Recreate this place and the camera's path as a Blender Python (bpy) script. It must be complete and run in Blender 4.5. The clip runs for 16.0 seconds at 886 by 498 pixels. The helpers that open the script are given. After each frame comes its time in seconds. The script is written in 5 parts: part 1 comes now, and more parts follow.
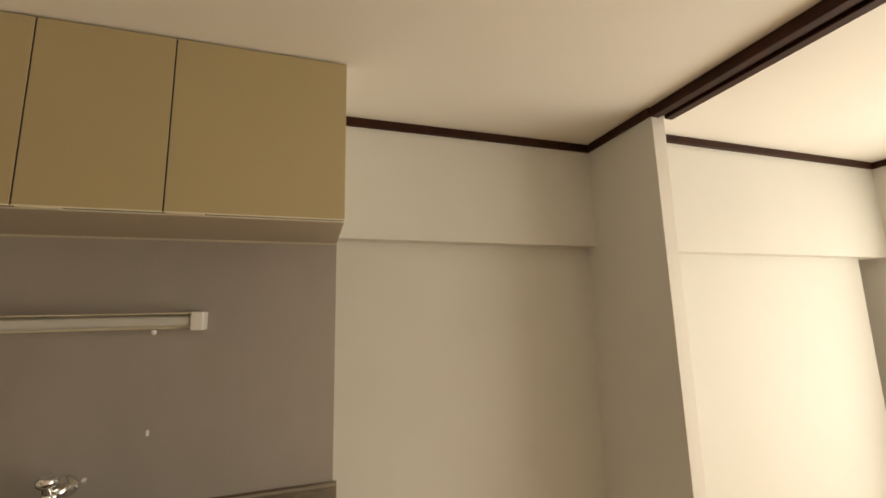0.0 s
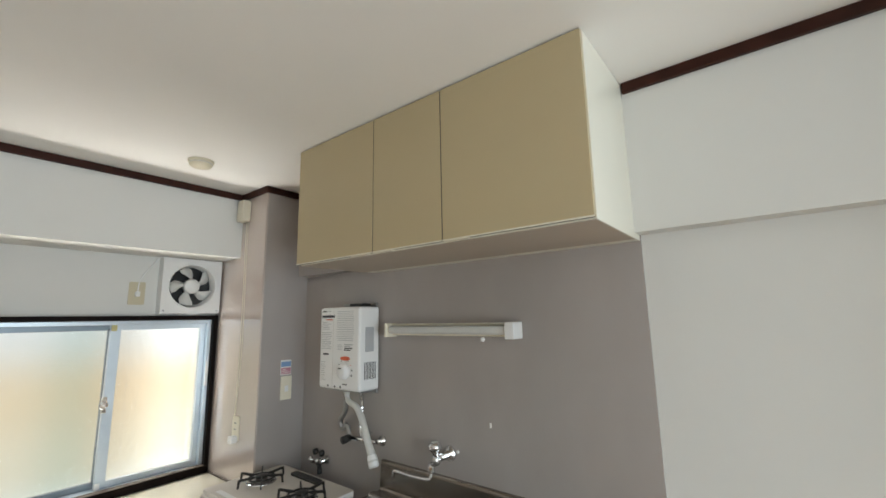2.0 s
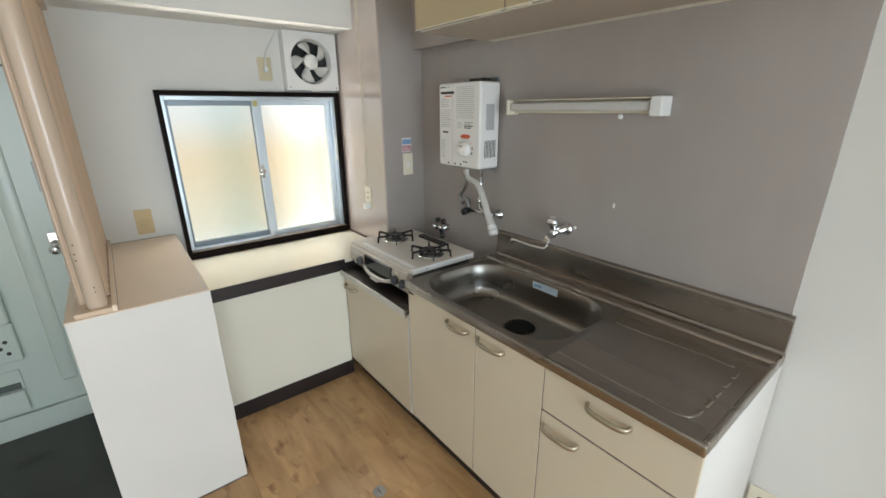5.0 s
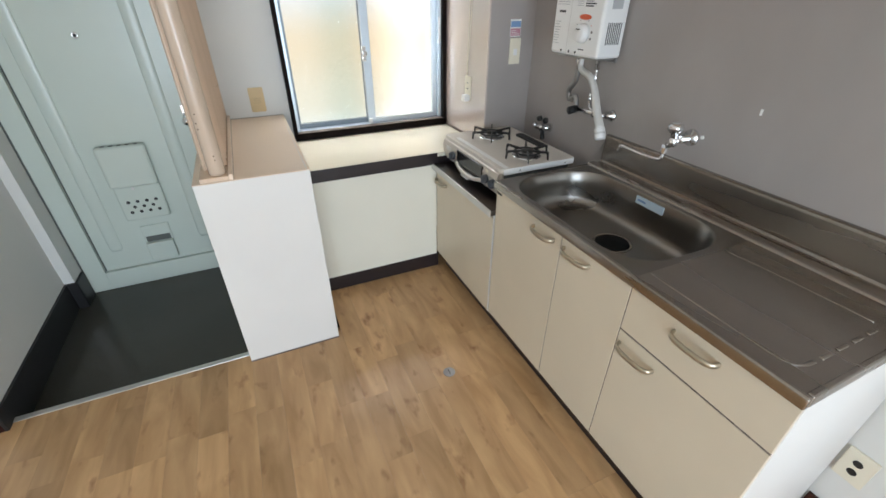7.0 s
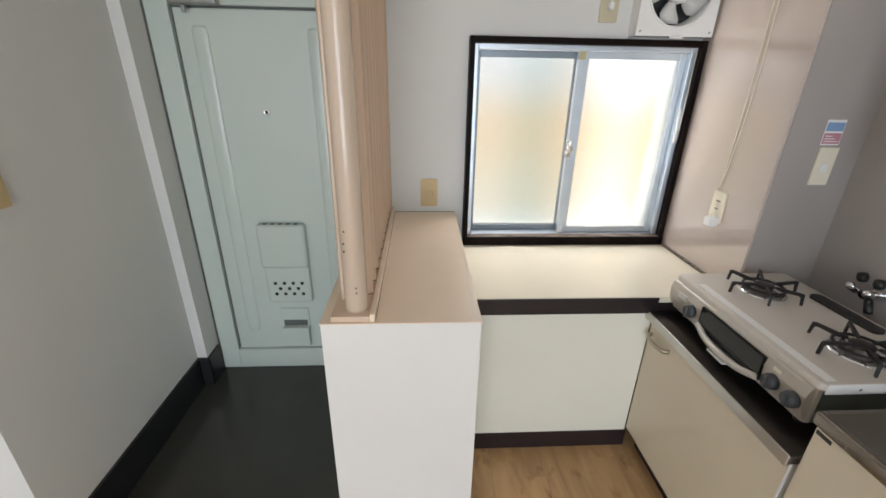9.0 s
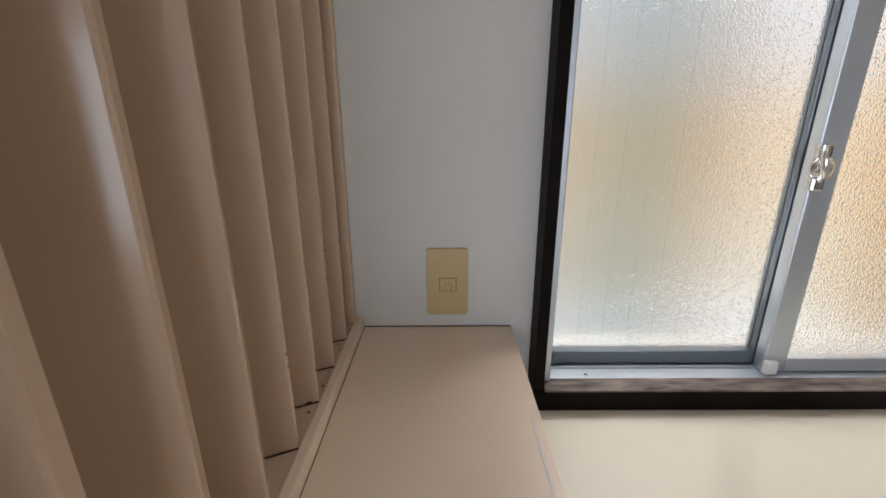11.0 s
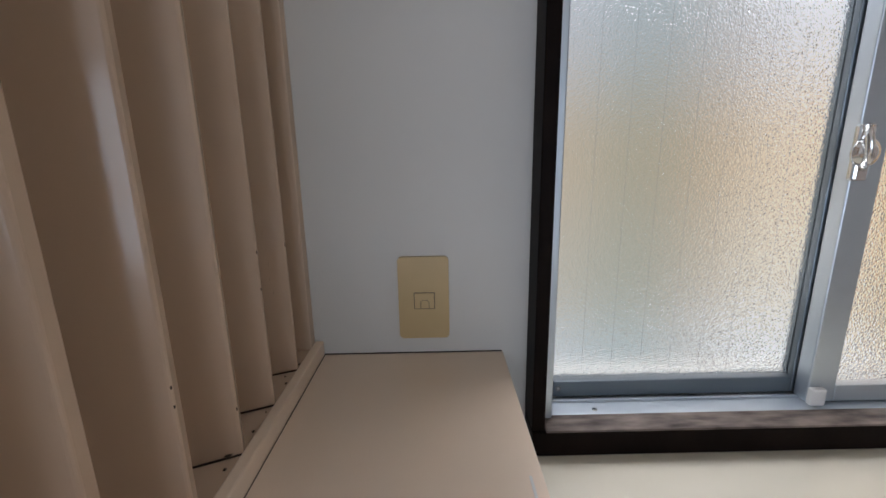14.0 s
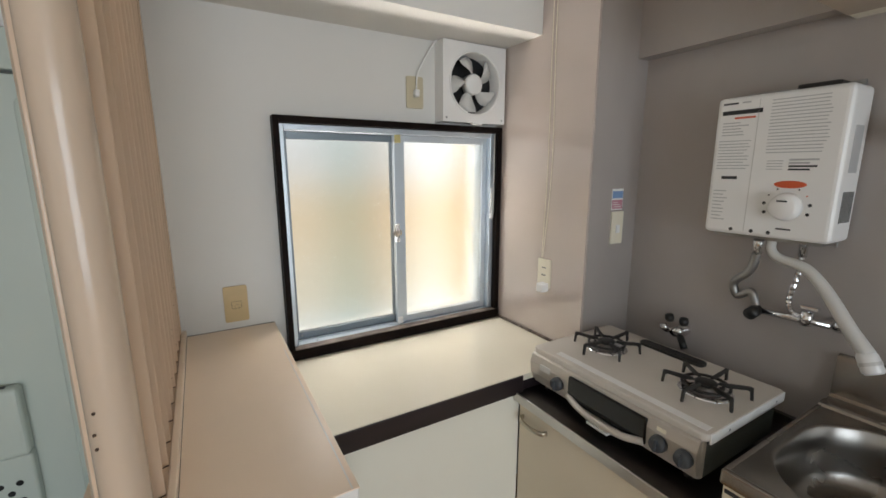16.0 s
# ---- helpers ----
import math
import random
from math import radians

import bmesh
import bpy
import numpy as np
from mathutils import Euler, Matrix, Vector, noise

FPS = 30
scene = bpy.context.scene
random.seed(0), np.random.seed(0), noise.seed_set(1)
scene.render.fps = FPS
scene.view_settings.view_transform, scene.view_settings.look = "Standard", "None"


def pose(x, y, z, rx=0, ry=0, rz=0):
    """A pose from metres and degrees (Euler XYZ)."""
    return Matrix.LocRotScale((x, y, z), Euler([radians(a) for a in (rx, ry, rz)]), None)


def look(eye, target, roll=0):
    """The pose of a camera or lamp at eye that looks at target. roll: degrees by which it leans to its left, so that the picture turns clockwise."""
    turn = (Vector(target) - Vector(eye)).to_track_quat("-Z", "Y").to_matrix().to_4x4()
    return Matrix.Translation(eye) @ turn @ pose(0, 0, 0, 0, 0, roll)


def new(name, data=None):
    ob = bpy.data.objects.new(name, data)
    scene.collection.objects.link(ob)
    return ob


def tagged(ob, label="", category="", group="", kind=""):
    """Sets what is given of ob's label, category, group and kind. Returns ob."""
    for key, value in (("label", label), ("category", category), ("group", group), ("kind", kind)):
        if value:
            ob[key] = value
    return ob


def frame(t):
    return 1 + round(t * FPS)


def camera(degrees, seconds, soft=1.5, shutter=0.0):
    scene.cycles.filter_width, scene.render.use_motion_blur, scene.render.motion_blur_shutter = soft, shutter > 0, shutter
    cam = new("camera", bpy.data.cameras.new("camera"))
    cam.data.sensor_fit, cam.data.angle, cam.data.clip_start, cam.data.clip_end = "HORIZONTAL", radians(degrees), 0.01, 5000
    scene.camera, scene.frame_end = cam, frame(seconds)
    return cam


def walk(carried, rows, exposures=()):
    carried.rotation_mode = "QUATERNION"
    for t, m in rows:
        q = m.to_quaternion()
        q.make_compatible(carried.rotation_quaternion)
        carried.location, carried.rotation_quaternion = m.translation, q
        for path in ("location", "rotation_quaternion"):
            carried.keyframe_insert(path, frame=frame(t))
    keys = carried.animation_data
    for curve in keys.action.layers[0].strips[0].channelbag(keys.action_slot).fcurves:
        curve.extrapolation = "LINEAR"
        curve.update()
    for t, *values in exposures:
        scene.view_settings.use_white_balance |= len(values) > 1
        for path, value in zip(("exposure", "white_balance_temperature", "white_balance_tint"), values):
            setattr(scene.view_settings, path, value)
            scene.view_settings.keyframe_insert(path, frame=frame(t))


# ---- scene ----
# ---- camera ----
cam = camera(93.8, 16.0, soft=1.6)
PATH = [
    (0, (0.077, 0.141, 1.483), (0.682, 2.021, 1.8), -1.4),
    (0.5, (0.192, 0.28, 1.5), (0.266, 2.253, 1.817), -1.3),
    (1, (0.276, 0.36, 1.527), (-0.187, 2.279, 1.849), -1.5),
    (1.5, (0.398, 0.392, 1.537), (-0.52, 2.138, 1.864), -1.3),
    (2, (0.469, 0.378, 1.532), (-0.753, 1.927, 1.862), -1.1),
    (2.5, (0.446, 0.332, 1.538), (-0.934, 1.746, 1.852), -0.8),
    (3, (0.43, 0.307, 1.541), (-1.014, 1.67, 1.783), -0.6),
    (3.5, (0.421, 0.299, 1.539), (-1.052, 1.652, 1.604), -0.3),
    (4, (0.401, 0.308, 1.528), (-1.077, 1.642, 1.338), -0.1),
    (4.5, (0.387, 0.316, 1.504), (-1.07, 1.604, 1.034), 0.2),
    (7, (0.361, 0.361, 1.444), (-1.187, 1.059, 0.389), 0.1),
    (7.5, (0.292, 0.341, 1.451), (-1.362, 0.844, 0.445), 0.7),
    (8, (0.126, 0.319, 1.456), (-1.611, 0.643, 0.52), 1.1),
    (8.5, (-0.062, 0.327, 1.436), (-1.858, 0.518, 0.575), 1.2),
    (9, (-0.343, 0.362, 1.435), (-2.184, 0.47, 0.66), 1.1),
    (9.5, (-0.681, 0.362, 1.401), (-2.542, 0.434, 0.672), 1.1),
    (12, (-1.687, 0.419, 1.111), (-3.615, 0.364, 0.583), -1.2),
    (12.5, (-1.718, 0.423, 1.075), (-3.651, 0.345, 0.567), -1.4),
    (13, (-1.714, 0.426, 1.08), (-3.651, 0.35, 0.588), -1.4),
    (13.5, (-1.685, 0.42, 1.097), (-3.63, 0.388, 0.635), -1.2),
    (14, (-1.553, 0.425, 1.158), (-3.502, 0.439, 0.711), -1.0),
    (14.5, (-1.351, 0.421, 1.234), (-3.301, 0.552, 0.811), -0.5),
    (15, (-1.09, 0.412, 1.332), (-3.009, 0.737, 0.873), 0.1),
    (15.5, (-0.83, 0.376, 1.37), (-2.684, 1.009, 0.968), 0.0),
    (16, (-0.613, 0.327, 1.401), (-2.308, 1.318, 1.022), -0.1),
]
EXPOSURES = [
    (0.0, -0.44, 11000, 17), (0.5, -0.01, 12200, 20), (0.8, 0.32, 8900, 16), (1.0, 0.54, 7300, 15), (1.25, 0.22, 6820, 10), (1.5, 0.02, 6720, 9), (3.0, 0.02, 6670, 7), (4.5, 0.14, 6670, 8),
    (7.0, 0.35, 6360, 11), (8.0, 0.37, 6460, 13), (9.0, 0.22, 6710, 14), (9.7, -0.08, 6810, 15), (12.0, -0.44, 6450, 19), (13.5, -0.49, 6350, 19), (14.5, -0.78, 6150, 16),
    (15.2, -0.79, 6700, 16), (16.0, -0.11, 6850, 13),
]
walk(cam, [(t, look(eye, target, roll)) for t, eye, target, roll in PATH], EXPOSURES)

# ---- light ----
world = bpy.data.worlds.new("sky")
scene.world = world
world.use_nodes = True
wn = world.node_tree.nodes
sky = wn.new("ShaderNodeTexSky")
sky.sky_type = "NISHITA"
sky.sun_disc = False
sky.sun_elevation = radians(48)
sky.sun_rotation = radians(330)
wn["Background"].inputs["Strength"].default_value = 0.12
world.node_tree.links.new(sky.outputs["Color"], wn["Background"].inputs["Color"])

sun_data = bpy.data.lights.new("sun", "SUN")
sun_data.energy = 3.0
sun_data.angle = radians(0.5)
sun_data.color = (1.0, 0.95, 0.88)
sun = new("sun", sun_data)
sun.matrix_world = look((0, 0, 8), (3.3, -5.7, 1.0))

balcony_data = bpy.data.lights.new("balcony_daylight", "AREA")
balcony_data.shape = "RECTANGLE"
balcony_data.size, balcony_data.size_y = 2.2, 1.9
balcony_data.energy = 82
balcony_data.color = (0.75, 0.88, 1.0)
balcony = new("balcony_daylight", balcony_data)
balcony.matrix_world = look((2.99, 0.1, 1.02), (0.0, 0.1, 1.45))

# unseen lamp above the window, added as sky light to brighten the counter
window_data = bpy.data.lights.new("window_daylight", "AREA")
window_data.shape = "RECTANGLE"
window_data.size, window_data.size_y = 1.1, 0.5
window_data.energy = 14
window_data.color = (0.92, 0.96, 1.0)
window_sky = new("window_daylight", window_data)
window_sky.matrix_world = look((-2.52, 1.0, 1.89), (-1.60, 0.80, 0.95))

# unseen lamp low outside, added as ground bounce to brighten the ceiling
ground_data = bpy.data.lights.new("window_ground_light", "AREA")
ground_data.shape = "RECTANGLE"
ground_data.size, ground_data.size_y = 1.2, 0.2
ground_data.energy = 29
ground_data.color = (1.0, 0.98, 0.94)
window_ground = new("window_ground_light", ground_data)
window_ground.matrix_world = look((-2.65, 1.0, 0.24), (-1.65, 1.0, 1.44))

# ---- materials ----
def material(name, colour, rough=0.5, metal=0.0, vary=0.06, scale=6.0, bump=0.0, bump_scale=200.0, stretch=(1, 1, 1),
             dark=None, per_object=0.0, coat=0.0, spec=0.5):
    """A painted, moulded or metal surface: colour that drifts at a large scale, fine grain, and relief."""
    m = bpy.data.materials.new(name)
    m.use_nodes = True
    n, l = m.node_tree.nodes, m.node_tree.links
    b = n["Principled BSDF"]
    b.inputs["Roughness"].default_value = rough
    b.inputs["Metallic"].default_value = metal
    b.inputs["Coat Weight"].default_value = coat
    b.inputs["Specular IOR Level"].default_value = spec
    geo = n.new("ShaderNodeNewGeometry")
    mp = n.new("ShaderNodeMapping")
    mp.inputs["Scale"].default_value = stretch
    l.new(geo.outputs["Position"], mp.inputs["Vector"])
    noise_a = n.new("ShaderNodeTexNoise")
    noise_a.inputs["Scale"].default_value = scale
    noise_a.inputs["Detail"].default_value = 5
    l.new(mp.outputs["Vector"], noise_a.inputs["Vector"])
    ramp = n.new("ShaderNodeValToRGB")
    low = dark or tuple(c * (1 - vary) for c in colour)
    high = tuple(min(1, c * (1 + vary * 0.6)) for c in colour)
    ramp.color_ramp.elements[0].position, ramp.color_ramp.elements[1].position = 0.3, 0.7
    ramp.color_ramp.elements[0].color = (*low, 1)
    ramp.color_ramp.elements[1].color = (*high, 1)
    l.new(noise_a.outputs["Fac"], ramp.inputs["Fac"])
    out = ramp.outputs["Color"]
    if per_object:
        info = n.new("ShaderNodeObjectInfo")
        hsv = n.new("ShaderNodeHueSaturation")
        mr = n.new("ShaderNodeMapRange")
        mr.inputs["To Min"].default_value, mr.inputs["To Max"].default_value = 1 - per_object, 1 + per_object
        l.new(info.outputs["Random"], mr.inputs["Value"])
        l.new(mr.outputs["Result"], hsv.inputs["Value"])
        l.new(out, hsv.inputs["Color"])
        out = hsv.outputs["Color"]
    l.new(out, b.inputs["Base Color"])
    noise_b = n.new("ShaderNodeTexNoise")
    noise_b.inputs["Scale"].default_value = bump_scale
    noise_b.inputs["Detail"].default_value = 3
    l.new(mp.outputs["Vector"], noise_b.inputs["Vector"])
    if bump:
        bp = n.new("ShaderNodeBump")
        bp.inputs["Strength"].default_value = bump
        bp.inputs["Distance"].default_value = 0.002
        l.new(noise_b.outputs["Fac"], bp.inputs["Height"])
        l.new(bp.outputs["Normal"], b.inputs["Normal"])
    rr = n.new("ShaderNodeMapRange")
    rr.inputs["To Min"].default_value, rr.inputs["To Max"].default_value = rough * 0.85, min(1, rough * 1.15)
    l.new(noise_a.outputs["Fac"], rr.inputs["Value"])
    l.new(rr.outputs["Result"], b.inputs["Roughness"])
    return m


WALL = material("white_wallpaper", (0.73, 0.72, 0.685), 0.75, vary=0.025, scale=2.5, bump=0.12, bump_scale=380)
CEILING = material("white_ceiling_paper", (0.88, 0.86, 0.825), 0.85, vary=0.02, scale=2.0, bump=0.12, bump_scale=300)
TAUPE = material("taupe_wall_panel", (0.395, 0.355, 0.332), 0.22, vary=0.11, scale=2.4, bump=0.03, bump_scale=45, stretch=(1, 1, 0.55))
# taupe warmed and lightened: part of the window's reflection is in the colour
PINKISH = material("reflection_lightened_pillar_panel", (0.57, 0.485, 0.435), 0.07, vary=0.07, scale=2.2, bump=0.015, bump_scale=40, coat=0.8, spec=0.9)
CASING = material("near_black_stained_casing", (0.011, 0.0065, 0.005), 0.5, vary=0.4, scale=14, bump=0.08, bump_scale=120, spec=0.06)
BROWN = material("dark_brown_wood_trim", (0.042, 0.012, 0.007), 0.5, vary=0.4, scale=14, stretch=(1, 1, 1), bump=0.1, bump_scale=120, spec=0.2)
WORN_WOOD = material("worn_brown_wood", (0.19, 0.15, 0.125), 0.7, vary=0.6, scale=60, stretch=(1, 0.25, 1), dark=(0.03, 0.018, 0.014), bump=0.15, bump_scale=90)
BLACK_BAND = material("dark_vinyl_band", (0.022, 0.015, 0.016), 0.35, vary=0.3, scale=20, stretch=(1, 0.2, 1), bump=0.06)
DARK_BASE = material("dark_vinyl_baseboard", (0.016, 0.015, 0.016), 0.45, vary=0.3, scale=9, bump=0.06)
UPPER = material("beige_cabinet_laminate", (0.50, 0.405, 0.245), 0.38, vary=0.03, scale=3.0, bump=0.04, bump_scale=500)
CREAM = material("cream_cabinet_laminate", (0.69, 0.60, 0.46), 0.36, vary=0.04, scale=3.0, bump=0.03, bump_scale=400)
PALE = material("pale_cream_panel", (0.80, 0.77, 0.66), 0.35, vary=0.03, scale=2.5, bump=0.03, bump_scale=300)
UNDERSIDE = material("shaded_cabinet_underside", (0.47, 0.40, 0.325), 0.5, vary=0.04, scale=4, bump=0.03)
COUNTER = material("cream_gloss_laminate_top", (0.82, 0.76, 0.62), 0.06, vary=0.04, scale=3.5, bump=0.01, bump_scale=60)
SHELF = material("beige_shelf_laminate", (0.87, 0.705, 0.545), 0.33, vary=0.012, scale=14.0, bump=0.03, bump_scale=350)
SHELF_SIDE = material("white_partition_laminate", (0.77, 0.74, 0.70), 0.5, vary=0.025, scale=3.0, bump=0.04, bump_scale=300)
LOUVRE = material("beige_painted_louvre_wood", (0.69, 0.515, 0.375), 0.16, vary=0.07, scale=7.0, bump=0.10, bump_scale=60, stretch=(1, 1, 0.25))
POST = material("glossy_beige_painted_post", (0.63, 0.495, 0.38), 0.17, vary=0.06, scale=5.0, bump=0.05, bump_scale=45, stretch=(1, 1, 0.2))
STEEL = material("brushed_stainless_steel", (0.37, 0.335, 0.30), 0.27, metal=1.0, vary=0.14, scale=5.0, bump=0.05, bump_scale=260, stretch=(0.15, 1, 1))
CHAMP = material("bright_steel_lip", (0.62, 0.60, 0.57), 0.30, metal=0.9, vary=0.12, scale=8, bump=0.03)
STEEL_DARK = material("dark_stainless_steel", (0.17, 0.155, 0.145), 0.30, metal=1.0, vary=0.2, scale=6.0, bump=0.04, bump_scale=200)
BASIN = material("polished_stainless_basin", (0.29, 0.272, 0.25), 0.29, metal=1.0, vary=0.04, scale=3.0)
CHROME = material("chrome", (0.82, 0.82, 0.83), 0.07, metal=1.0, vary=0.03)
PIPE = material("grey_steel_pipe", (0.38, 0.375, 0.365), 0.44, metal=1.0, vary=0.25, scale=18, stretch=(1, 1, 0.2), bump=0.04)
ALU = material("anodised_aluminium", (0.60, 0.66, 0.71), 0.36, metal=0.75, vary=0.06, scale=8, bump=0.03)
# darker copy of ALU: the rear sash's shade is in the colour
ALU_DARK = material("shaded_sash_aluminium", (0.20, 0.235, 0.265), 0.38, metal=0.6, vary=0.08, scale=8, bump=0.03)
STRIP = material("aluminium_step_strip", (0.62, 0.60, 0.57), 0.35, metal=0.8, vary=0.1, scale=20, stretch=(1, 0.2, 1), bump=0.05)
DOOR = material("pale_green_painted_steel", (0.585, 0.645, 0.58), 0.24, vary=0.03, scale=2.0, bump=0.02, bump_scale=90)
# door seals, and dark pieces that stand in for shade
SEAM_AND_SHADE = material("dark_seam_and_shade", (0.10, 0.11, 0.10), 0.6, vary=0.1)
GENKAN = material("dark_green_black_sheet", (0.048, 0.045, 0.038), 0.17, vary=0.12, scale=2.0, bump=0.03, bump_scale=80)
WHITE = material("white_plastic", (0.82, 0.81, 0.79), 0.32, vary=0.02, bump=0.01)
IVORY = material("ivory_plastic", (0.78, 0.72, 0.58), 0.36, vary=0.03, bump=0.01)
AGED = material("aged_ivory_plastic", (0.66, 0.60, 0.46), 0.42, vary=0.05)
GREYPLASTIC = material("light_grey_plastic", (0.62, 0.61, 0.58), 0.38, vary=0.04)
TAN = material("tan_plastic", (0.60, 0.53, 0.37), 0.4, vary=0.04)
OCHRE = material("yellowed_switch_plate", (0.62, 0.46, 0.235), 0.40, vary=0.05, scale=20)
BLACK = material("black_plastic", (0.012, 0.012, 0.012), 0.4, vary=0.2)
RUBBER = material("matt_black_rubber", (0.010, 0.010, 0.010), 0.8, vary=0.2, spec=0.2)
GREYBLUE = material("blue_grey_rubber_knob", (0.05, 0.055, 0.062), 0.4, vary=0.15)
IRON = material("black_enamelled_iron", (0.02, 0.018, 0.016), 0.45, vary=0.3, scale=30, bump=0.1)
STOVE_TOP = material("grey_beige_enamel", (0.62, 0.57, 0.51), 0.30, vary=0.015, scale=16, bump=0.02)
STOVE_FACE = material("champagne_painted_steel", (0.56, 0.51, 0.45), 0.32, metal=0.3, vary=0.04, scale=5)
DARKGLASS = material("dark_oven_glass", (0.008, 0.008, 0.008), 0.06, vary=0.1)
INK = material("grey_print", (0.46, 0.46, 0.46), 0.5, vary=0.1)
WIRE = material("grey_glass_wire", (0.50, 0.50, 0.48), 0.5, vary=0.2)
INK_DARK = material("black_print", (0.03, 0.03, 0.03), 0.5, vary=0.1)
RED = material("red_print", (0.65, 0.11, 0.04), 0.5, vary=0.05)
PINKRED = material("pink_red_sticker_print", (0.50, 0.22, 0.27), 0.5, vary=0.08)
BLUE = material("blue_sticker_print", (0.20, 0.33, 0.55), 0.5, vary=0.08)
LABELBLUE = material("pale_blue_label_print", (0.55, 0.66, 0.74), 0.35, vary=0.05)
BROWNGRIT = material("dark_dust_specks", (0.05, 0.03, 0.02), 0.8, vary=0.3)
LEFTDOOR = material("off_white_door_paint", (0.74, 0.70, 0.62), 0.45, vary=0.03, bump=0.03)
BRASS = material("yellowed_brush_seal", (0.55, 0.48, 0.22), 0.6, vary=0.1)
OUTWALL = material("cream_outer_render", (0.62, 0.55, 0.42), 0.8, vary=0.08, bump=0.2)



def wood_floor():
    """Honey-coloured boards: long grain, dark knots, a tone for every board."""
    m = bpy.data.materials.new("honey_wood_floorboard")
    m.use_nodes = True
    n, l = m.node_tree.nodes, m.node_tree.links
    b = n["Principled BSDF"]
    geo = n.new("ShaderNodeNewGeometry")
    info = n.new("ShaderNodeObjectInfo")
    add = n.new("ShaderNodeVectorMath")
    add.operation = "MULTIPLY_ADD"
    l.new(info.outputs["Random"], add.inputs[0])
    add.inputs[1].default_value = (37.0, 11.0, 5.0)
    l.new(geo.outputs["Position"], add.inputs[2])
    mp = n.new("ShaderNodeMapping")
    mp.inputs["Scale"].default_value = (1.0, 4.5, 1.0)
    l.new(add.outputs["Vector"], mp.inputs["Vector"])
    grain = n.new("ShaderNodeTexNoise")
    grain.inputs["Scale"].default_value = 3.6
    grain.inputs["Detail"].default_value = 6
    grain.inputs["Distortion"].default_value = 0.6
    l.new(mp.outputs["Vector"], grain.inputs["Vector"])
    ramp = n.new("ShaderNodeValToRGB")
    ramp.color_ramp.elements[0].position, ramp.color_ramp.elements[1].position = 0.30, 0.72
    ramp.color_ramp.elements[0].color = (0.42, 0.240, 0.105, 1)
    ramp.color_ramp.elements[1].color = (0.645, 0.400, 0.200, 1)
    l.new(grain.outputs["Fac"], ramp.inputs["Fac"])
    mk = n.new("ShaderNodeMapping")
    mk.inputs["Scale"].default_value = (1.0, 2.0, 1.0)
    l.new(add.outputs["Vector"], mk.inputs["Vector"])
    knot = n.new("ShaderNodeTexNoise")
    knot.inputs["Scale"].default_value = 9.0
    knot.inputs["Detail"].default_value = 3
    l.new(mk.outputs["Vector"], knot.inputs["Vector"])
    kr = n.new("ShaderNodeMapRange")
    kr.inputs["From Min"].default_value, kr.inputs["From Max"].default_value = 0.61, 0.76
    l.new(knot.outputs["Fac"], kr.inputs["Value"])
    mix = n.new("ShaderNodeMix")
    mix.data_type = "RGBA"
    l.new(kr.outputs["Result"], mix.inputs["Factor"])
    l.new(ramp.outputs["Color"], mix.inputs["A"])
    mix.inputs["B"].default_value = (0.31, 0.155, 0.065, 1)
    hsv = n.new("ShaderNodeHueSaturation")
    mr = n.new("ShaderNodeMapRange")
    mr.inputs["To Min"].default_value, mr.inputs["To Max"].default_value = 0.83, 1.13
    l.new(info.outputs["Random"], mr.inputs["Value"])
    l.new(mr.outputs["Result"], hsv.inputs["Value"])
    l.new(mix.outputs["Result"], hsv.inputs["Color"])
    l.new(hsv.outputs["Color"], b.inputs["Base Color"])
    b.inputs["Roughness"].default_value = 0.33
    bp = n.new("ShaderNodeBump")
    bp.inputs["Strength"].default_value = 0.06
    bp.inputs["Distance"].default_value = 0.002
    l.new(grain.outputs["Fac"], bp.inputs["Height"])
    l.new(bp.outputs["Normal"], b.inputs["Normal"])
    return m


FLOORWOOD = wood_floor()
JOINT = material("floor_joint", (0.24, 0.135, 0.065), 0.7, vary=0.2)


def frosted():
    """Figured window glass that scatters what stands behind it."""
    m = bpy.data.materials.new("frosted_pattern_glass")
    m.use_nodes = True
    n, l = m.node_tree.nodes, m.node_tree.links
    b = n["Principled BSDF"]
    b.inputs["Base Color"].default_value = (0.96, 0.98, 0.96, 1)
    b.inputs["Transmission Weight"].default_value = 1.0
    b.inputs["Roughness"].default_value = 0.15
    b.inputs["IOR"].default_value = 1.30
    geo = n.new("ShaderNodeNewGeometry")
    warp = n.new("ShaderNodeTexNoise")
    warp.inputs["Scale"].default_value = 150
    warp.inputs["Detail"].default_value = 2
    l.new(geo.outputs["Position"], warp.inputs["Vector"])
    shift = n.new("ShaderNodeVectorMath")
    shift.operation = "MULTIPLY_ADD"
    shift.inputs[1].default_value = (0.004, 0.004, 0.004)
    l.new(warp.outputs["Color"], shift.inputs[0])
    l.new(geo.outputs["Position"], shift.inputs[2])
    tex = n.new("ShaderNodeTexVoronoi")
    tex.feature = "SMOOTH_F1"
    tex.inputs["Scale"].default_value = 380
    tex.inputs["Smoothness"].default_value = 0.7
    l.new(shift.outputs["Vector"], tex.inputs["Vector"])
    bp = n.new("ShaderNodeBump")
    bp.inputs["Strength"].default_value = 0.50
    bp.inputs["Distance"].default_value = 0.0026
    l.new(tex.outputs["Distance"], bp.inputs["Height"])
    l.new(bp.outputs["Normal"], b.inputs["Normal"])
    return m


GLASS = frosted()


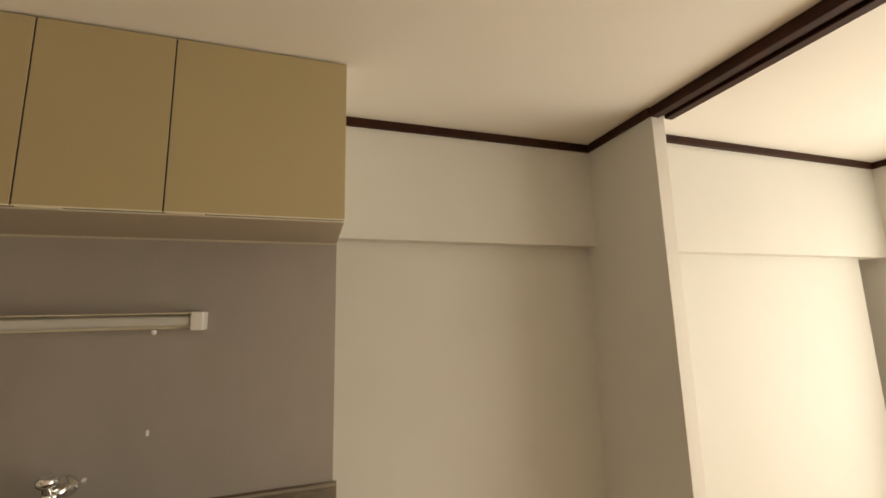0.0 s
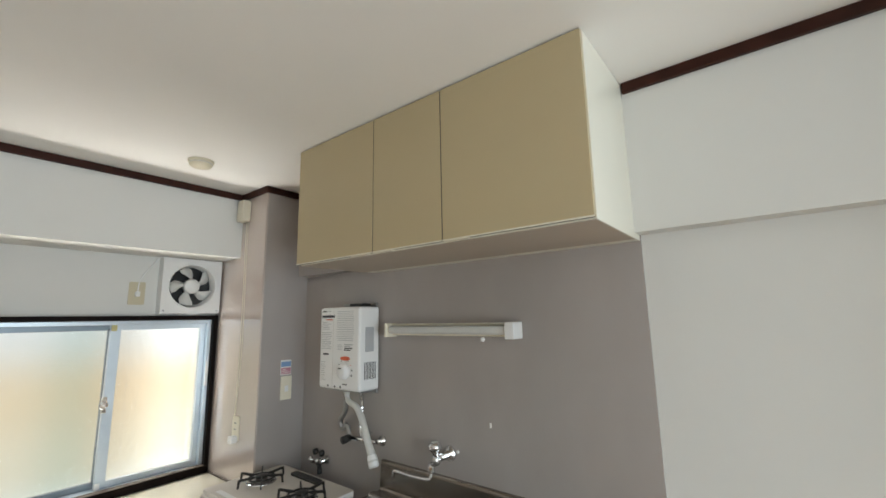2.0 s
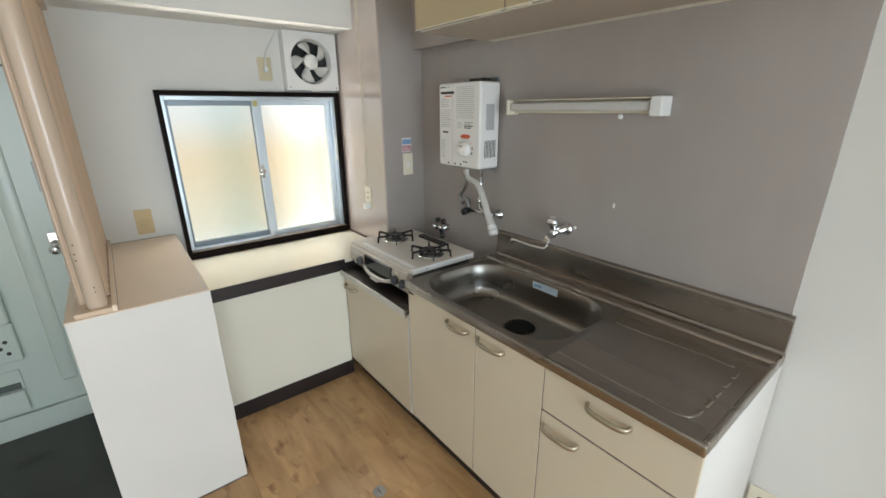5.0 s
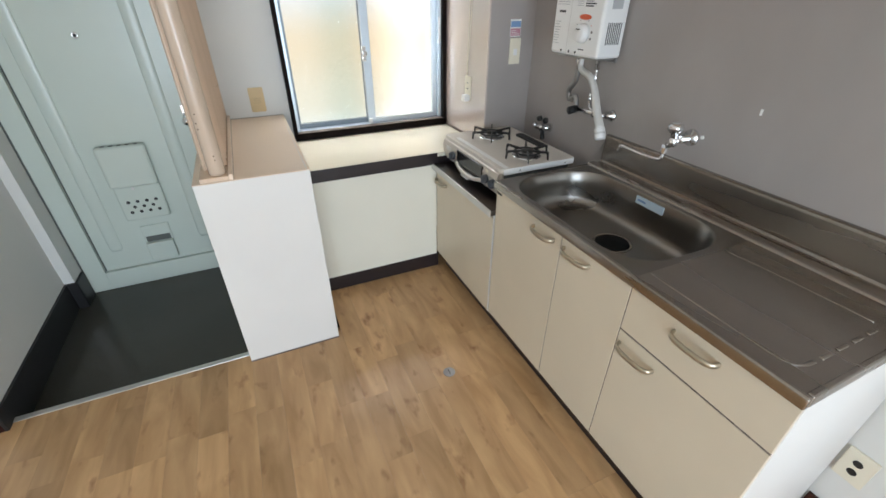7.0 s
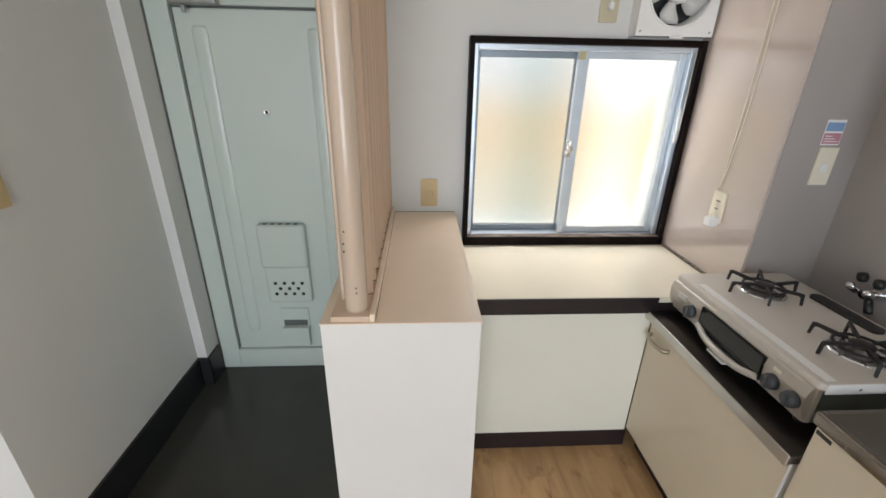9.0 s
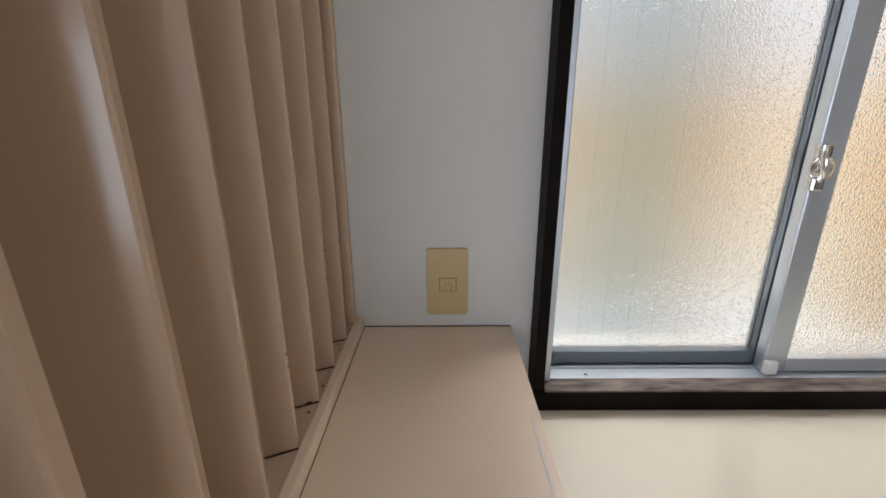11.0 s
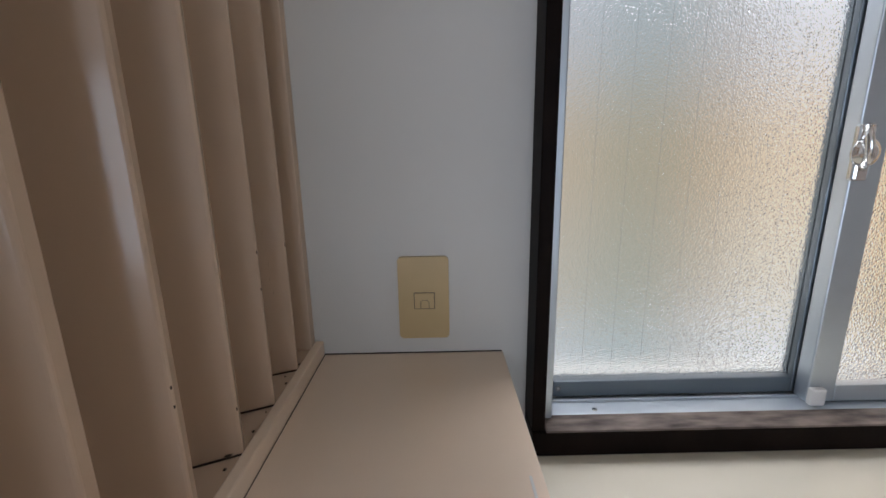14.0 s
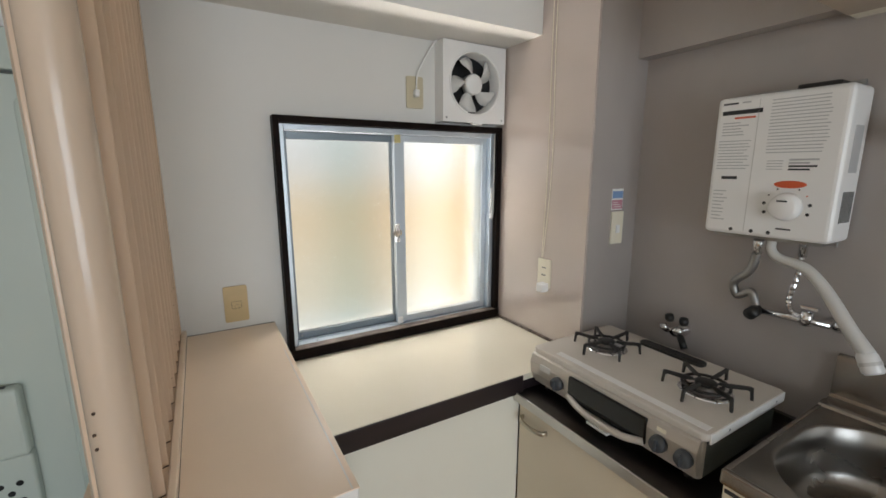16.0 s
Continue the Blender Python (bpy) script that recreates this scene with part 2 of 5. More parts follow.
def outside_view():
    """Plain daylight distance beyond the frosted window: pale sky over warm house fronts and greenery."""
    m = bpy.data.materials.new("outside_distance")
    m.use_nodes = True
    n, l = m.node_tree.nodes, m.node_tree.links
    n.remove(n["Principled BSDF"])
    geo = n.new("ShaderNodeNewGeometry")
    sep = n.new("ShaderNodeSeparateXYZ")
    l.new(geo.outputs["Position"], sep.inputs[0])

    def ramp(axis, lo, hi, stops):
        r = n.new("ShaderNodeMapRange")
        r.inputs["From Min"].default_value, r.inputs["From Max"].default_value = lo, hi
        l.new(sep.outputs[axis], r.inputs["Value"])
        c = n.new("ShaderNodeValToRGB")
        c.color_ramp.interpolation = "EASE"
        e = c.color_ramp.elements
        e[0].position, e[0].color = stops[0][0], (*stops[0][1], 1)
        e[1].position, e[1].color = stops[-1][0], (*stops[-1][1], 1)
        for pos, col in stops[1:-1]:
            e.new(pos).color = (*col, 1)
        l.new(r.outputs["Result"], c.inputs["Fac"])
        return c.outputs["Color"]

    # brightest bands at both ends lie out of view and light the room
    vert = ramp("Z", -0.8, 2.9, ((0.0, (12.0, 13.2, 14.2)), (0.17, (3.5, 3.9, 4.3)), (0.25, (1.55, 1.80, 2.05)), (0.35, (1.06, 1.20, 1.34)), (0.42, (0.95, 0.93, 0.83)),
                                 (0.53, (0.98, 0.86, 0.68)), (0.62, (0.96, 1.04, 1.16)), (0.72, (1.5, 1.72, 2.0)), (0.80, (8.5, 8.8, 9.2)), (1.0, (15.0, 15.5, 16.0))))
    horiz = ramp("Y", 0.2, 2.4, ((0.0, (0.98, 0.92, 0.84)), (0.25, (0.90, 0.87, 0.80)), (0.37, (0.66, 0.71, 0.64)), (0.46, (0.86, 0.78, 0.67)), (0.52, (1.22, 1.14, 1.02)),
                                 (0.60, (1.58, 1.54, 1.46)), (0.67, (1.42, 1.27, 1.02)), (0.75, (1.0, 0.68, 0.38)), (1.0, (0.95, 0.58, 0.26))))
    mul = n.new("ShaderNodeMix")
    mul.data_type, mul.blend_type = "RGBA", "MULTIPLY"
    mul.inputs["Factor"].default_value = 1.0
    l.new(vert, mul.inputs["A"])
    l.new(horiz, mul.inputs["B"])
    em = n.new("ShaderNodeEmission")
    em.inputs["Strength"].default_value = 0.86
    l.new(mul.outputs["Result"], em.inputs["Color"])
    l.new(em.outputs["Emission"], n["Material Output"].inputs["Surface"])
    return m


OUTSIDE = outside_view()

# ---- building helpers ----
BASES = {}


def thing(name, loc, label, category, group="", kind=""):
    e = new(name)
    e.empty_display_size = 0.05
    e.location = loc
    BASES[e.name] = Vector(loc)
    return tagged(e, label, category, group, kind)


def part(name, bm, mat, parent, label="", smooth=False):
    base = BASES[parent.name]
    bmesh.ops.translate(bm, verts=bm.verts, vec=-base)
    me = bpy.data.meshes.new(name)
    bm.to_mesh(me)
    bm.free()
    me.materials.append(mat)
    if smooth:
        for p in me.polygons:
            p.use_smooth = True
    ob = new(name, me)
    ob.parent = parent
    BASES[ob.name] = base
    return tagged(ob, label)


def solid(name, bm, mat, label="", category="", group="", kind="", smooth=False, loc=None):
    """A top-level mesh of its own."""
    c = Vector(loc) if loc else Vector((0, 0, 0))
    bmesh.ops.translate(bm, verts=bm.verts, vec=-c)
    me = bpy.data.meshes.new(name)
    bm.to_mesh(me)
    bm.free()
    me.materials.append(mat)
    if smooth:
        for p in me.polygons:
            p.use_smooth = True
    ob = new(name, me)
    ob.location = c
    BASES[ob.name] = c
    return tagged(ob, label, category, group, kind)


def add_box(bm, x0, x1, y0, y1, z0, z1, bevel=0.0, seg=2):
    m = Matrix.Translation(((x0 + x1) / 2, (y0 + y1) / 2, (z0 + z1) / 2)) @ Matrix.Diagonal((abs(x1 - x0), abs(y1 - y0), abs(z1 - z0), 1))
    r = bmesh.ops.create_cube(bm, size=1, matrix=m)
    if bevel:
        edges = list({e for v in r["verts"] for e in v.link_edges})
        bmesh.ops.bevel(bm, geom=edges, offset=bevel, segments=seg, profile=0.5, affect="EDGES")
    return bm


def box(x0, x1, y0, y1, z0, z1, bevel=0.0, seg=2):
    return add_box(bmesh.new(), x0, x1, y0, y1, z0, z1, bevel, seg)


def add_cyl(bm, a, b, r, r2=None, seg=20):
    a, b = Vector(a), Vector(b)
    d = b - a
    m = Matrix.Translation((a + b) / 2) @ d.to_track_quat("Z", "Y").to_matrix().to_4x4()
    bmesh.ops.create_cone(bm, cap_ends=True, segments=seg, radius1=r, radius2=r if r2 is None else r2, depth=d.length, matrix=m)
    return bm


def cyl(a, b, r, r2=None, seg=20):
    return add_cyl(bmesh.new(), a, b, r, r2, seg)


def add_lathe(bm, profile, centre, axis, seg=28, caps=True):
    """Turn (radius, height) pairs round an axis that starts at centre."""
    q = Vector(axis).to_track_quat("Z", "Y").to_matrix()
    rings = []
    for r, h in profile:
        ring = []
        for k in range(seg):
            a = 2 * math.pi * k / seg
            ring.append(bm.verts.new(Vector(centre) + q @ Vector((max(r, 1e-4) * math.cos(a), max(r, 1e-4) * math.sin(a), h))))
        rings.append(ring)
    for p, o in zip(rings, rings[1:]):
        for k in range(seg):
            bm.faces.new((p[k], p[(k + 1) % seg], o[(k + 1) % seg], o[k]))
    if caps:
        bm.faces.new(list(reversed(rings[0])))
        bm.faces.new(rings[-1])
    return bm


def lathe(profile, centre, axis=(0, 0, 1), seg=28):
    return add_lathe(bmesh.new(), profile, centre, axis, seg)


def smooth_path(points, steps=6):
    """A rounded run through the points."""
    p = [Vector(q) for q in points]
    p = [2 * p[0] - p[1]] + p + [2 * p[-1] - p[-2]]
    out = []
    for i in range(1, len(p) - 2):
        for s in range(steps):
            t = s / steps
            a, b, c, d = p[i - 1], p[i], p[i + 1], p[i + 2]
            out.append(0.5 * ((2 * b) + (c - a) * t + (2 * a - 5 * b + 4 * c - d) * t * t + (3 * b - a - 3 * c + d) * t ** 3))
    out.append(p[-2])
    return out


def add_tube(bm, points, r, seg=12, r_end=None, rings_wave=0.0):
    pts = [Vector(q) for q in points]
    rings = []
    up = Vector((0.31, 0.17, 0.93))
    for i, q in enumerate(pts):
        d = (pts[min(i + 1, len(pts) - 1)] - pts[max(i - 1, 0)]).normalized()
        s = d.cross(up).normalized()
        u = s.cross(d).normalized()
        rad = r if r_end is None else r + (r_end - r) * i / (len(pts) - 1)
        if rings_wave and i % 2:
            rad *= 1 - rings_wave
        rings.append([bm.verts.new(q + rad * (math.cos(2 * math.pi * k / seg) * s + math.sin(2 * math.pi * k / seg) * u)) for k in range(seg)])
    for p, o in zip(rings, rings[1:]):
        for k in range(seg):
            bm.faces.new((p[k], p[(k + 1) % seg], o[(k + 1) % seg], o[k]))
    bm.faces.new(list(reversed(rings[0])))
    bm.faces.new(rings[-1])
    bmesh.ops.recalc_face_normals(bm, faces=bm.faces)
    return bm


def tube(points, r, seg=12, r_end=None, rings_wave=0.0):
    return add_tube(bmesh.new(), points, r, seg, r_end, rings_wave)


def prism(outline, z0, z1):
    """An upright block over an outline of (x, y)."""
    bm = bmesh.new()
    lo = [bm.verts.new((x, y, z0)) for x, y in outline]
    hi = [bm.verts.new((x, y, z1)) for x, y in outline]
    bm.faces.new(list(reversed(lo)))
    bm.faces.new(hi)
    for k in range(len(lo)):
        bm.faces.new((lo[k], lo[(k + 1) % len(lo)], hi[(k + 1) % len(lo)], hi[k]))
    bmesh.ops.recalc_face_normals(bm, faces=bm.faces)
    return bm


def rounded(x0, x1, y0, y1, r, n=7):
    out = []
    for cx, cy, a0 in ((x1 - r, y1 - r, 0), (x0 + r, y1 - r, 90), (x0 + r, y0 + r, 180), (x1 - r, y0 + r, 270)):
        for k in range(n + 1):
            a = radians(a0 + 90 * k / n)
            out.append((cx + r * math.cos(a), cy + r * math.sin(a)))
    return out


# ---- plan ----
XW, YW, ZC = -2.128, 1.748, 2.252       # window wall, sink wall, ceiling
XD, YL = -2.270, -0.770                 # entrance door, entrance side wall
XB, ZB = -1.860, 1.889                  # beam over the window
YB, ZB2 = 1.690, 1.775                  # beam over the sink
XC, YC = -1.597, 1.485                  # pillar corner
XP0, YP0, YP1, ZP = -1.222, 0.114, 0.515, 0.867   # low partition
XS = -1.240                             # end of the entrance side wall
X1, X2 = 1.304, 1.360                   # short wall between kitchen and next room
XR, YS = 3.000, -1.900                  # next room's balcony wall, south wall

# ---- structure ----
def setting(name, bm, mat, label, category="wall"):
    return solid(name, bm, mat, label, category, kind="structure")


# window wall with its opening
wy0, wy1, wz0, wz1 = 0.572, 1.458, 0.752, 1.551
b = bmesh.new()
add_box(b, XW - 0.16, XW, 0.16, wy0, -0.2, ZC + 0.1)
add_box(b, XW - 0.16, XW, wy1, YW + 0.15, -0.2, ZC + 0.1)
add_box(b, XW - 0.16, XW, wy0, wy1, -0.2, wz0)
add_box(b, XW - 0.16, XW, wy0, wy1, wz1, ZC + 0.1)
setting("wall_west", b, WALL, "white papered outer wall round the kitchen window")
# entrance door wall
b = bmesh.new()
add_box(b, XD - 0.14, XD + 0.02, -0.95, -0.735, -0.2, ZC + 0.1)
add_box(b, XD - 0.14, XD + 0.02, 0.12, 0.16, -0.2, ZC + 0.1)
add_box(b, XD - 0.14, XD + 0.02, -0.735, 0.12, 1.78, ZC + 0.1)
setting("wall_entrance", b, WALL, "white papered wall round the entrance door")
# sink wall
setting("wall_north", box(XW - 0.16, XR + 0.2, YW + 0.006, YW + 0.15, -0.2, ZC + 0.1), WALL, "white papered kitchen back wall")
setting("wall_panel", box(XC, 0.168, YW - 0.002, YW + 0.0055, 0.0, ZB2), TAUPE, "smooth taupe splashback panel behind the sink")
setting("beam_north_1", box(XC, -0.50, YB, YW + 0.006, ZB2, ZC), TAUPE, "taupe boxed beam above the stove", "beam")
setting("beam_north_2", box(-0.50, X1, YB, YW + 0.006, ZB2, ZC), WALL, "white papered boxed beam above the wall", "beam")
setting("beam_west", box(XW, XB, -0.70, YC, ZB, ZC), WALL, "white papered boxed beam above the window", "beam")
# pillar: glossy room face coloured lighter for the window's reflection, taupe face beside the stove
setting("pillar_face", box(XW, XC - 0.003, YC, YC + 0.008, 0.0, ZC), PINKISH, "glossy taupe panel beside the window, lightened for its reflection", "pillar")
setting("pillar", box(XW, XC, YC + 0.008, YW + 0.006, 0.0, ZC), TAUPE, "taupe panelled corner pillar beside the stove", "pillar")
# entrance side wall, with a shallow step beside the door
b = bmesh.new()
add_box(b, -2.130, XS, YL - 0.18, YL, -0.2, ZC + 0.1)
add_box(b, XD - 0.1, -2.130, YL - 0.18, -0.722, -0.2, ZC + 0.1)
setting("wall_entrance_side", b, WALL, "white papered side wall of the entrance")
b = bmesh.new()
add_box(b, XS - 0.12, XS, -1.80, -0.965, 1.98, ZC + 0.1)
add_box(b, XS - 0.12, XS, YS, -1.80, 0, ZC + 0.1)
setting("wall_inner_west", b, WALL, "white papered wall over the inner door")
# next room
setting("wall_divider", box(X1, X2, 1.318, YW + 0.006, 0, ZC), WALL, "short white papered wall between kitchen and next room")
setting("trim_divider", box(X1 - 0.002, X2 + 0.003, 1.309, 1.318, 0, ZC, 0.002), SHELF_SIDE, "white edge trim of the short wall", "trim")
setting("beam_next_room", box(X2, XR - 0.0, 1.50, YW + 0.006, 1.73, ZC), WALL, "white papered boxed beam in the next room", "beam")
setting("wall_next_room", box(X2, 2.86, 1.56, YW + 0.006, 0, 1.73), WALL, "white papered wall of the next room")
b = bmesh.new()
add_box(b, XR, XR + 0.16, YS, -1.05, 0, ZC + 0.1)
add_box(b, XR, XR + 0.16, 1.25, YW + 0.006, 0, ZC + 0.1)
add_box(b, XR, XR + 0.16, -1.05, 1.25, 2.0, ZC + 0.1)
setting("wall_east", b, WALL, "white papered wall round the balcony opening")
setting("wall_south", box(XS - 0.12, XR + 0.16, YS - 0.15, YS, -0.2, ZC + 0.1), WALL, "plain white papered wall")
setting("ceiling", box(XD - 0.14, XR + 0.16, YS - 0.15, YW + 0.15, ZC, ZC + 0.12), CEILING, "white papered ceiling", "ceiling")
# ground of the entrance and base slab
setting("entrance_floor", box(XD, -1.292, YL - 0.01, YP0, -0.12, -0.075), GENKAN, "dark sheet floor of the sunken entrance", "floor")
setting("floor", box(-1.292, XR + 0.16, YS, YW + 0.006, -0.12, -0.003), JOINT, "wood-board kitchen floor", "floor")
setting("floor_edge", box(-1.292, -1.266, YL, YP0, -0.075, 0.004, 0.002), STRIP, "aluminium edge strip of the entrance step", "trim")
setting("outside_ground", box(-40, -2.45, -30, 30, -0.3, -0.2), OUTWALL, "pale concrete outside the window", "ground")

# ceiling trim
def crown(name, x0, x1, y0, y1):
    setting(name, box(x0, x1, y0, y1, ZC - 0.035, ZC - 0.0005, 0.003), BROWN, "dark brown wood ceiling trim", "trim")


T = 0.016
crown("trim_ceiling_1", XB, XB + T, -0.72, YC - T)
crown("trim_ceiling_2", XB, XC, YC - T, YC)
crown("trim_ceiling_3", XC, XC + T, YC - T, YB - T)
crown("trim_ceiling_4", XC, -1.058, YB - T, YB)
crown("trim_ceiling_5", 0.170, X1 - T, YB - T, YB)
crown("trim_ceiling_6", X1 - T, X1, 1.309, YB)
crown("trim_ceiling_7", X2, XR - T, 1.50 - T, 1.50)
crown("trim_ceiling_8", XR - T, XR, YS, 1.50)
crown("trim_ceiling_9", -2.130, XS, YL, YL + T)
b = bmesh.new()
add_box(b, X1 - 0.006, X1 + 0.030, YS, 1.309, ZC - 0.040, ZC - 0.0005, 0.003)
add_box(b, X1 + 0.030, X1 + 0.060, YS, 1.309, ZC - 0.028, ZC - 0.0005, 0.003)
add_box(b, X1 + 0.060, X1 + 0.098, YS, 1.309, ZC - 0.040, ZC - 0.0005, 0.003)
setting("trim_ceiling_rail", b, BROWN, "dark brown grooved sliding-door rail on the ceiling", "trim")

# baseboards
setting("baseboard_entrance", box(-2.130, XS + 0.012, YL, YL + 0.012, -0.075, 0.090, 0.002), DARK_BASE, "dark vinyl baseboard in the entrance", "baseboard")
b = bmesh.new()
add_box(b, -2.130, -2.118, YL + 0.012, -0.710, -0.075, 0.090, 0.002)
add_box(b, XD + 0.03, -2.118, -0.722, -0.710, -0.075, 0.090, 0.002)
setting("baseboard_entrance_step", b, DARK_BASE, "dark vinyl baseboard beside the entrance door", "baseboard")
setting("baseboard_wall_end", box(XS, XS + 0.012, -0.952, YL, 0.0, 0.068, 0.002), BROWN, "dark brown baseboard at the wall end", "baseboard")
setting("baseboard_north", box(0.185, X1, YW - 0.006, YW + 0.006, 0.0, 0.066, 0.002), BROWN, "dark brown wooden baseboard", "baseboard")
setting("baseboard_divider", box(X1 - 0.012, X1, 1.335, YW - 0.006, 0.0, 0.066, 0.002), BROWN, "dark brown wooden baseboard", "baseboard")

# ---- inner door beside the entrance ----
d = tagged(thing("door_2", (XS, -1.38, 0), "closed off-white inner door with dark brown frame and louvre", "door"), kind="structure")
part("frame", add_box(add_box(box(XS - 0.10, XS + 0.008, -0.965, -0.952, 0, 1.995, 0.002), XS - 0.10, XS + 0.008, -1.813, -1.80, 0, 1.995, 0.002),
                      XS - 0.10, XS + 0.008, -1.80, -0.965, 1.98, 1.995), BROWN, d, "dark brown wooden frame")
leaf = part("leaf", box(XS - 0.04, XS - 0.006, -1.797, -0.968, 0.012, 1.977, 0.003), LEFTDOOR, d)
part("louvre_frame", box(XS - 0.0065, XS + 0.002, -1.730, -1.035, 0.090, 0.300, 0.002), BROWN, leaf, "dark brown louvre panel")
for k in range(6):
    part("louvre_slat", box(XS + 0.001, XS + 0.006, -1.715, -1.05, 0.105 + 0.031 * k, 0.122 + 0.031 * k, 0.001), BROWN, leaf)

# ---- entrance door ----
d = tagged(thing("door_1", (XD, -0.30, -0.075), "closed pale green painted steel entrance door with mail box", "door"), kind="structure")
fr = bmesh.new()
add_box(fr, XD - 0.06, XD + 0.012, -0.721, -0.625, -0.075, 1.78, 0.003)
add_box(fr, XD - 0.06, XD + 0.012, 0.095, 0.119, -0.075, 1.78, 0.003)
add_box(fr, XD - 0.06, XD + 0.012, -0.625, 0.095, 1.672, 1.78, 0.003)
add_box(fr, XD - 0.06, XD + 0.012, -0.625, 0.095, -0.075, 0.040, 0.003)
part("frame", fr, DOOR, d)
seam = bmesh.new()
add_box(seam, XD - 0.05, XD - 0.012, -0.627, -0.618, 0.038, 1.674)
add_box(seam, XD - 0.05, XD - 0.012, -0.62, 0.093, 1.664, 1.674)
part("seal", seam, SEAM_AND_SHADE, d, "dark rubber seal")
part("side_seal", box(XD + 0.008, XD + 0.016, -0.7215, -0.714, -0.075, 1.78), SEAM_AND_SHADE, d, "dark joint beside the frame")
leaf = part("leaf", box(XD - 0.05, XD - 0.004, -0.617, 0.09, 0.043, 1.663, 0.004), DOOR, d)
for y in (-0.525, -0.066):
    fold = lathe([(0.022, 0), (0.030, 0.012), (0.032, 0.03), (0.032, 1.41), (0.030, 1.428), (0.022, 1.44)], (XD - 0.004, y, 0.16), (0, 0, 1), 28)
    for v in fold.verts:
        v.co.x = XD - 0.004 + (v.co.x - XD + 0.004) * 0.22
    part("rib", fold, DOOR, leaf, "", True)
part("peephole", lathe([(0.014, 0), (0.014, 0.004), (0.009, 0.007), (0.007, 0.004)], (XD - 0.004, -0.304, 1.271), (1, 0, 0)), CHROME, leaf, "chrome peephole", True)
part("peephole_lens", lathe([(0.0072, 0), (0.0072, 0.002)], (XD + 0.0005, -0.304, 1.271), (1, 0, 0), 14), BLACK, leaf, "dark lens")
mail = part("mail_box", box(XD - 0.004, XD + 0.048, -0.418, -0.194, 0.543, 0.765, 0.014, 3), DOOR, leaf, "pale green mail box")
part("mail_box_lower", box(XD - 0.004, XD + 0.036, -0.408, -0.194, 0.345, 0.543, 0.008, 3), DOOR, leaf)
for k in range(5):
    part("slot", box(XD + 0.012, XD + 0.030, -0.388 + 0.036 * k, -0.370 + 0.036 * k, 0.7640, 0.7662), BLACK, mail, "dark vent slot")
for row, cnt in enumerate((4, 3, 4)):
    for k in range(cnt):
        y = -0.366 + 0.044 * k + (0.022 if cnt == 3 else 0)
        z = 0.455 - 0.030 * row
        part("hole", cyl((XD + 0.034, y, z), (XD + 0.0368, y, z), 0.0092, seg=12), BLACK, leaf, "dark round hole")
part("catch", box(XD + 0.035, XD + 0.040, -0.325, -0.313, 0.523, 0.540, 0.001), GREYPLASTIC, leaf)
part("flap_frame", box(XD - 0.004, XD + 0.006, -0.372, -0.230, 0.170, 0.290, 0.003), DOOR, leaf)
part("flap", box(XD + 0.002, XD + 0.034, -0.370, -0.232, 0.072, 0.186, 0.006, 3), DOOR, leaf)
# no real hollow: a dark strip gives the shade above the flap
part("flap_recess", box(XD + 0.0055, XD + 0.0070, -0.362, -0.240, 0.187, 0.222), SEAM_AND_SHADE, leaf, "dark strip painting the recess's shade")
lk = part("lock_plate", box(XD - 0.004, XD + 0.004, 0.020, 0.058, 0.835, 0.935, 0.002), CHROME, leaf, "chrome lock plate")
part("knob", lathe([(0.012, 0), (0.012, 0.03), (0.024, 0.036), (0.026, 0.055), (0.018, 0.064), (0.001, 0.066)], (XD + 0.004, 0.040, 0.862), (1, 0, 0)), CHROME, lk, "chrome door knob", True)
part("guard", box(XD - 0.004, XD + 0.012, 0.045, 0.056, 1.13, 1.27, 0.004), PIPE, leaf, "dark steel door guard")
cl = thing("door_closer", (XD, -0.50, 1.68), "dark grey metal door closer above the entrance door", "door closer")
part("body", box(XD + 0.013, XD + 0.060, -0.600, -0.420, 1.668, 1.715, 0.006), PIPE, cl)
part("arm", box(XD + 0.030, XD + 0.045, -0.560, -0.545, 1.640, 1.668, 0.003), PIPE, cl)

# ---- kitchen window ----
w = tagged(thing("window_1", (XW, 1.017, 0.736), "frosted two-leaf sliding window with aluminium sashes and dark wooden casing", "window"), kind="structure")
XF = -2.078
part("casing", add_box(add_box(box(XW - 0.01, XF, 0.553, 0.572, 0.764, 1.574, 0.002), XW - 0.01, XF, 1.458, 1.481, 0.764, 1.574, 0.002),
                       XW - 0.01, XF, 0.572, 1.458, 1.551, 1.574, 0.002), CASING, w, "dark brown wooden casing")
part("sill", box(XW - 0.01, XF + 0.004, 0.553, 1.481, 0.7245, 0.7635, 0.002), CASING, w, "dark brown wooden sill")
part("sill_top", box(-2.111, XF + 0.005, 0.573, 1.457, 0.7638, 0.7672, 0.001), WORN_WOOD, w, "worn wooden sill edge")
af = bmesh.new()
add_box(af, XW - 0.10, XW + 0.026, 0.5725, 0.588, 0.767, 1.5505, 0.002)
add_box(af, XW - 0.10, XW + 0.026, 1.436, 1.4575, 0.767, 1.5505, 0.002)
add_box(af, XW - 0.10, XW + 0.026, 0.588, 1.436, 1.530, 1.5505, 0.002)
add_box(af, XW - 0.10, -2.111, 0.5725, 1.4575, 0.7525, 0.7668, 0.001)
add_box(af, -2.146, -2.142, 0.597, 1.436, 0.7668, 0.771)
part("window_frame", af, ALU, w, "pale aluminium frame")
for y in (0.66, 1.00, 1.33):
    part("screw", lathe([(0.004, 0), (0.004, 0.001), (0.001, 0.0012)], (-2.122, y, 0.7667), (0, 0, 1), 10), CHROME, w)


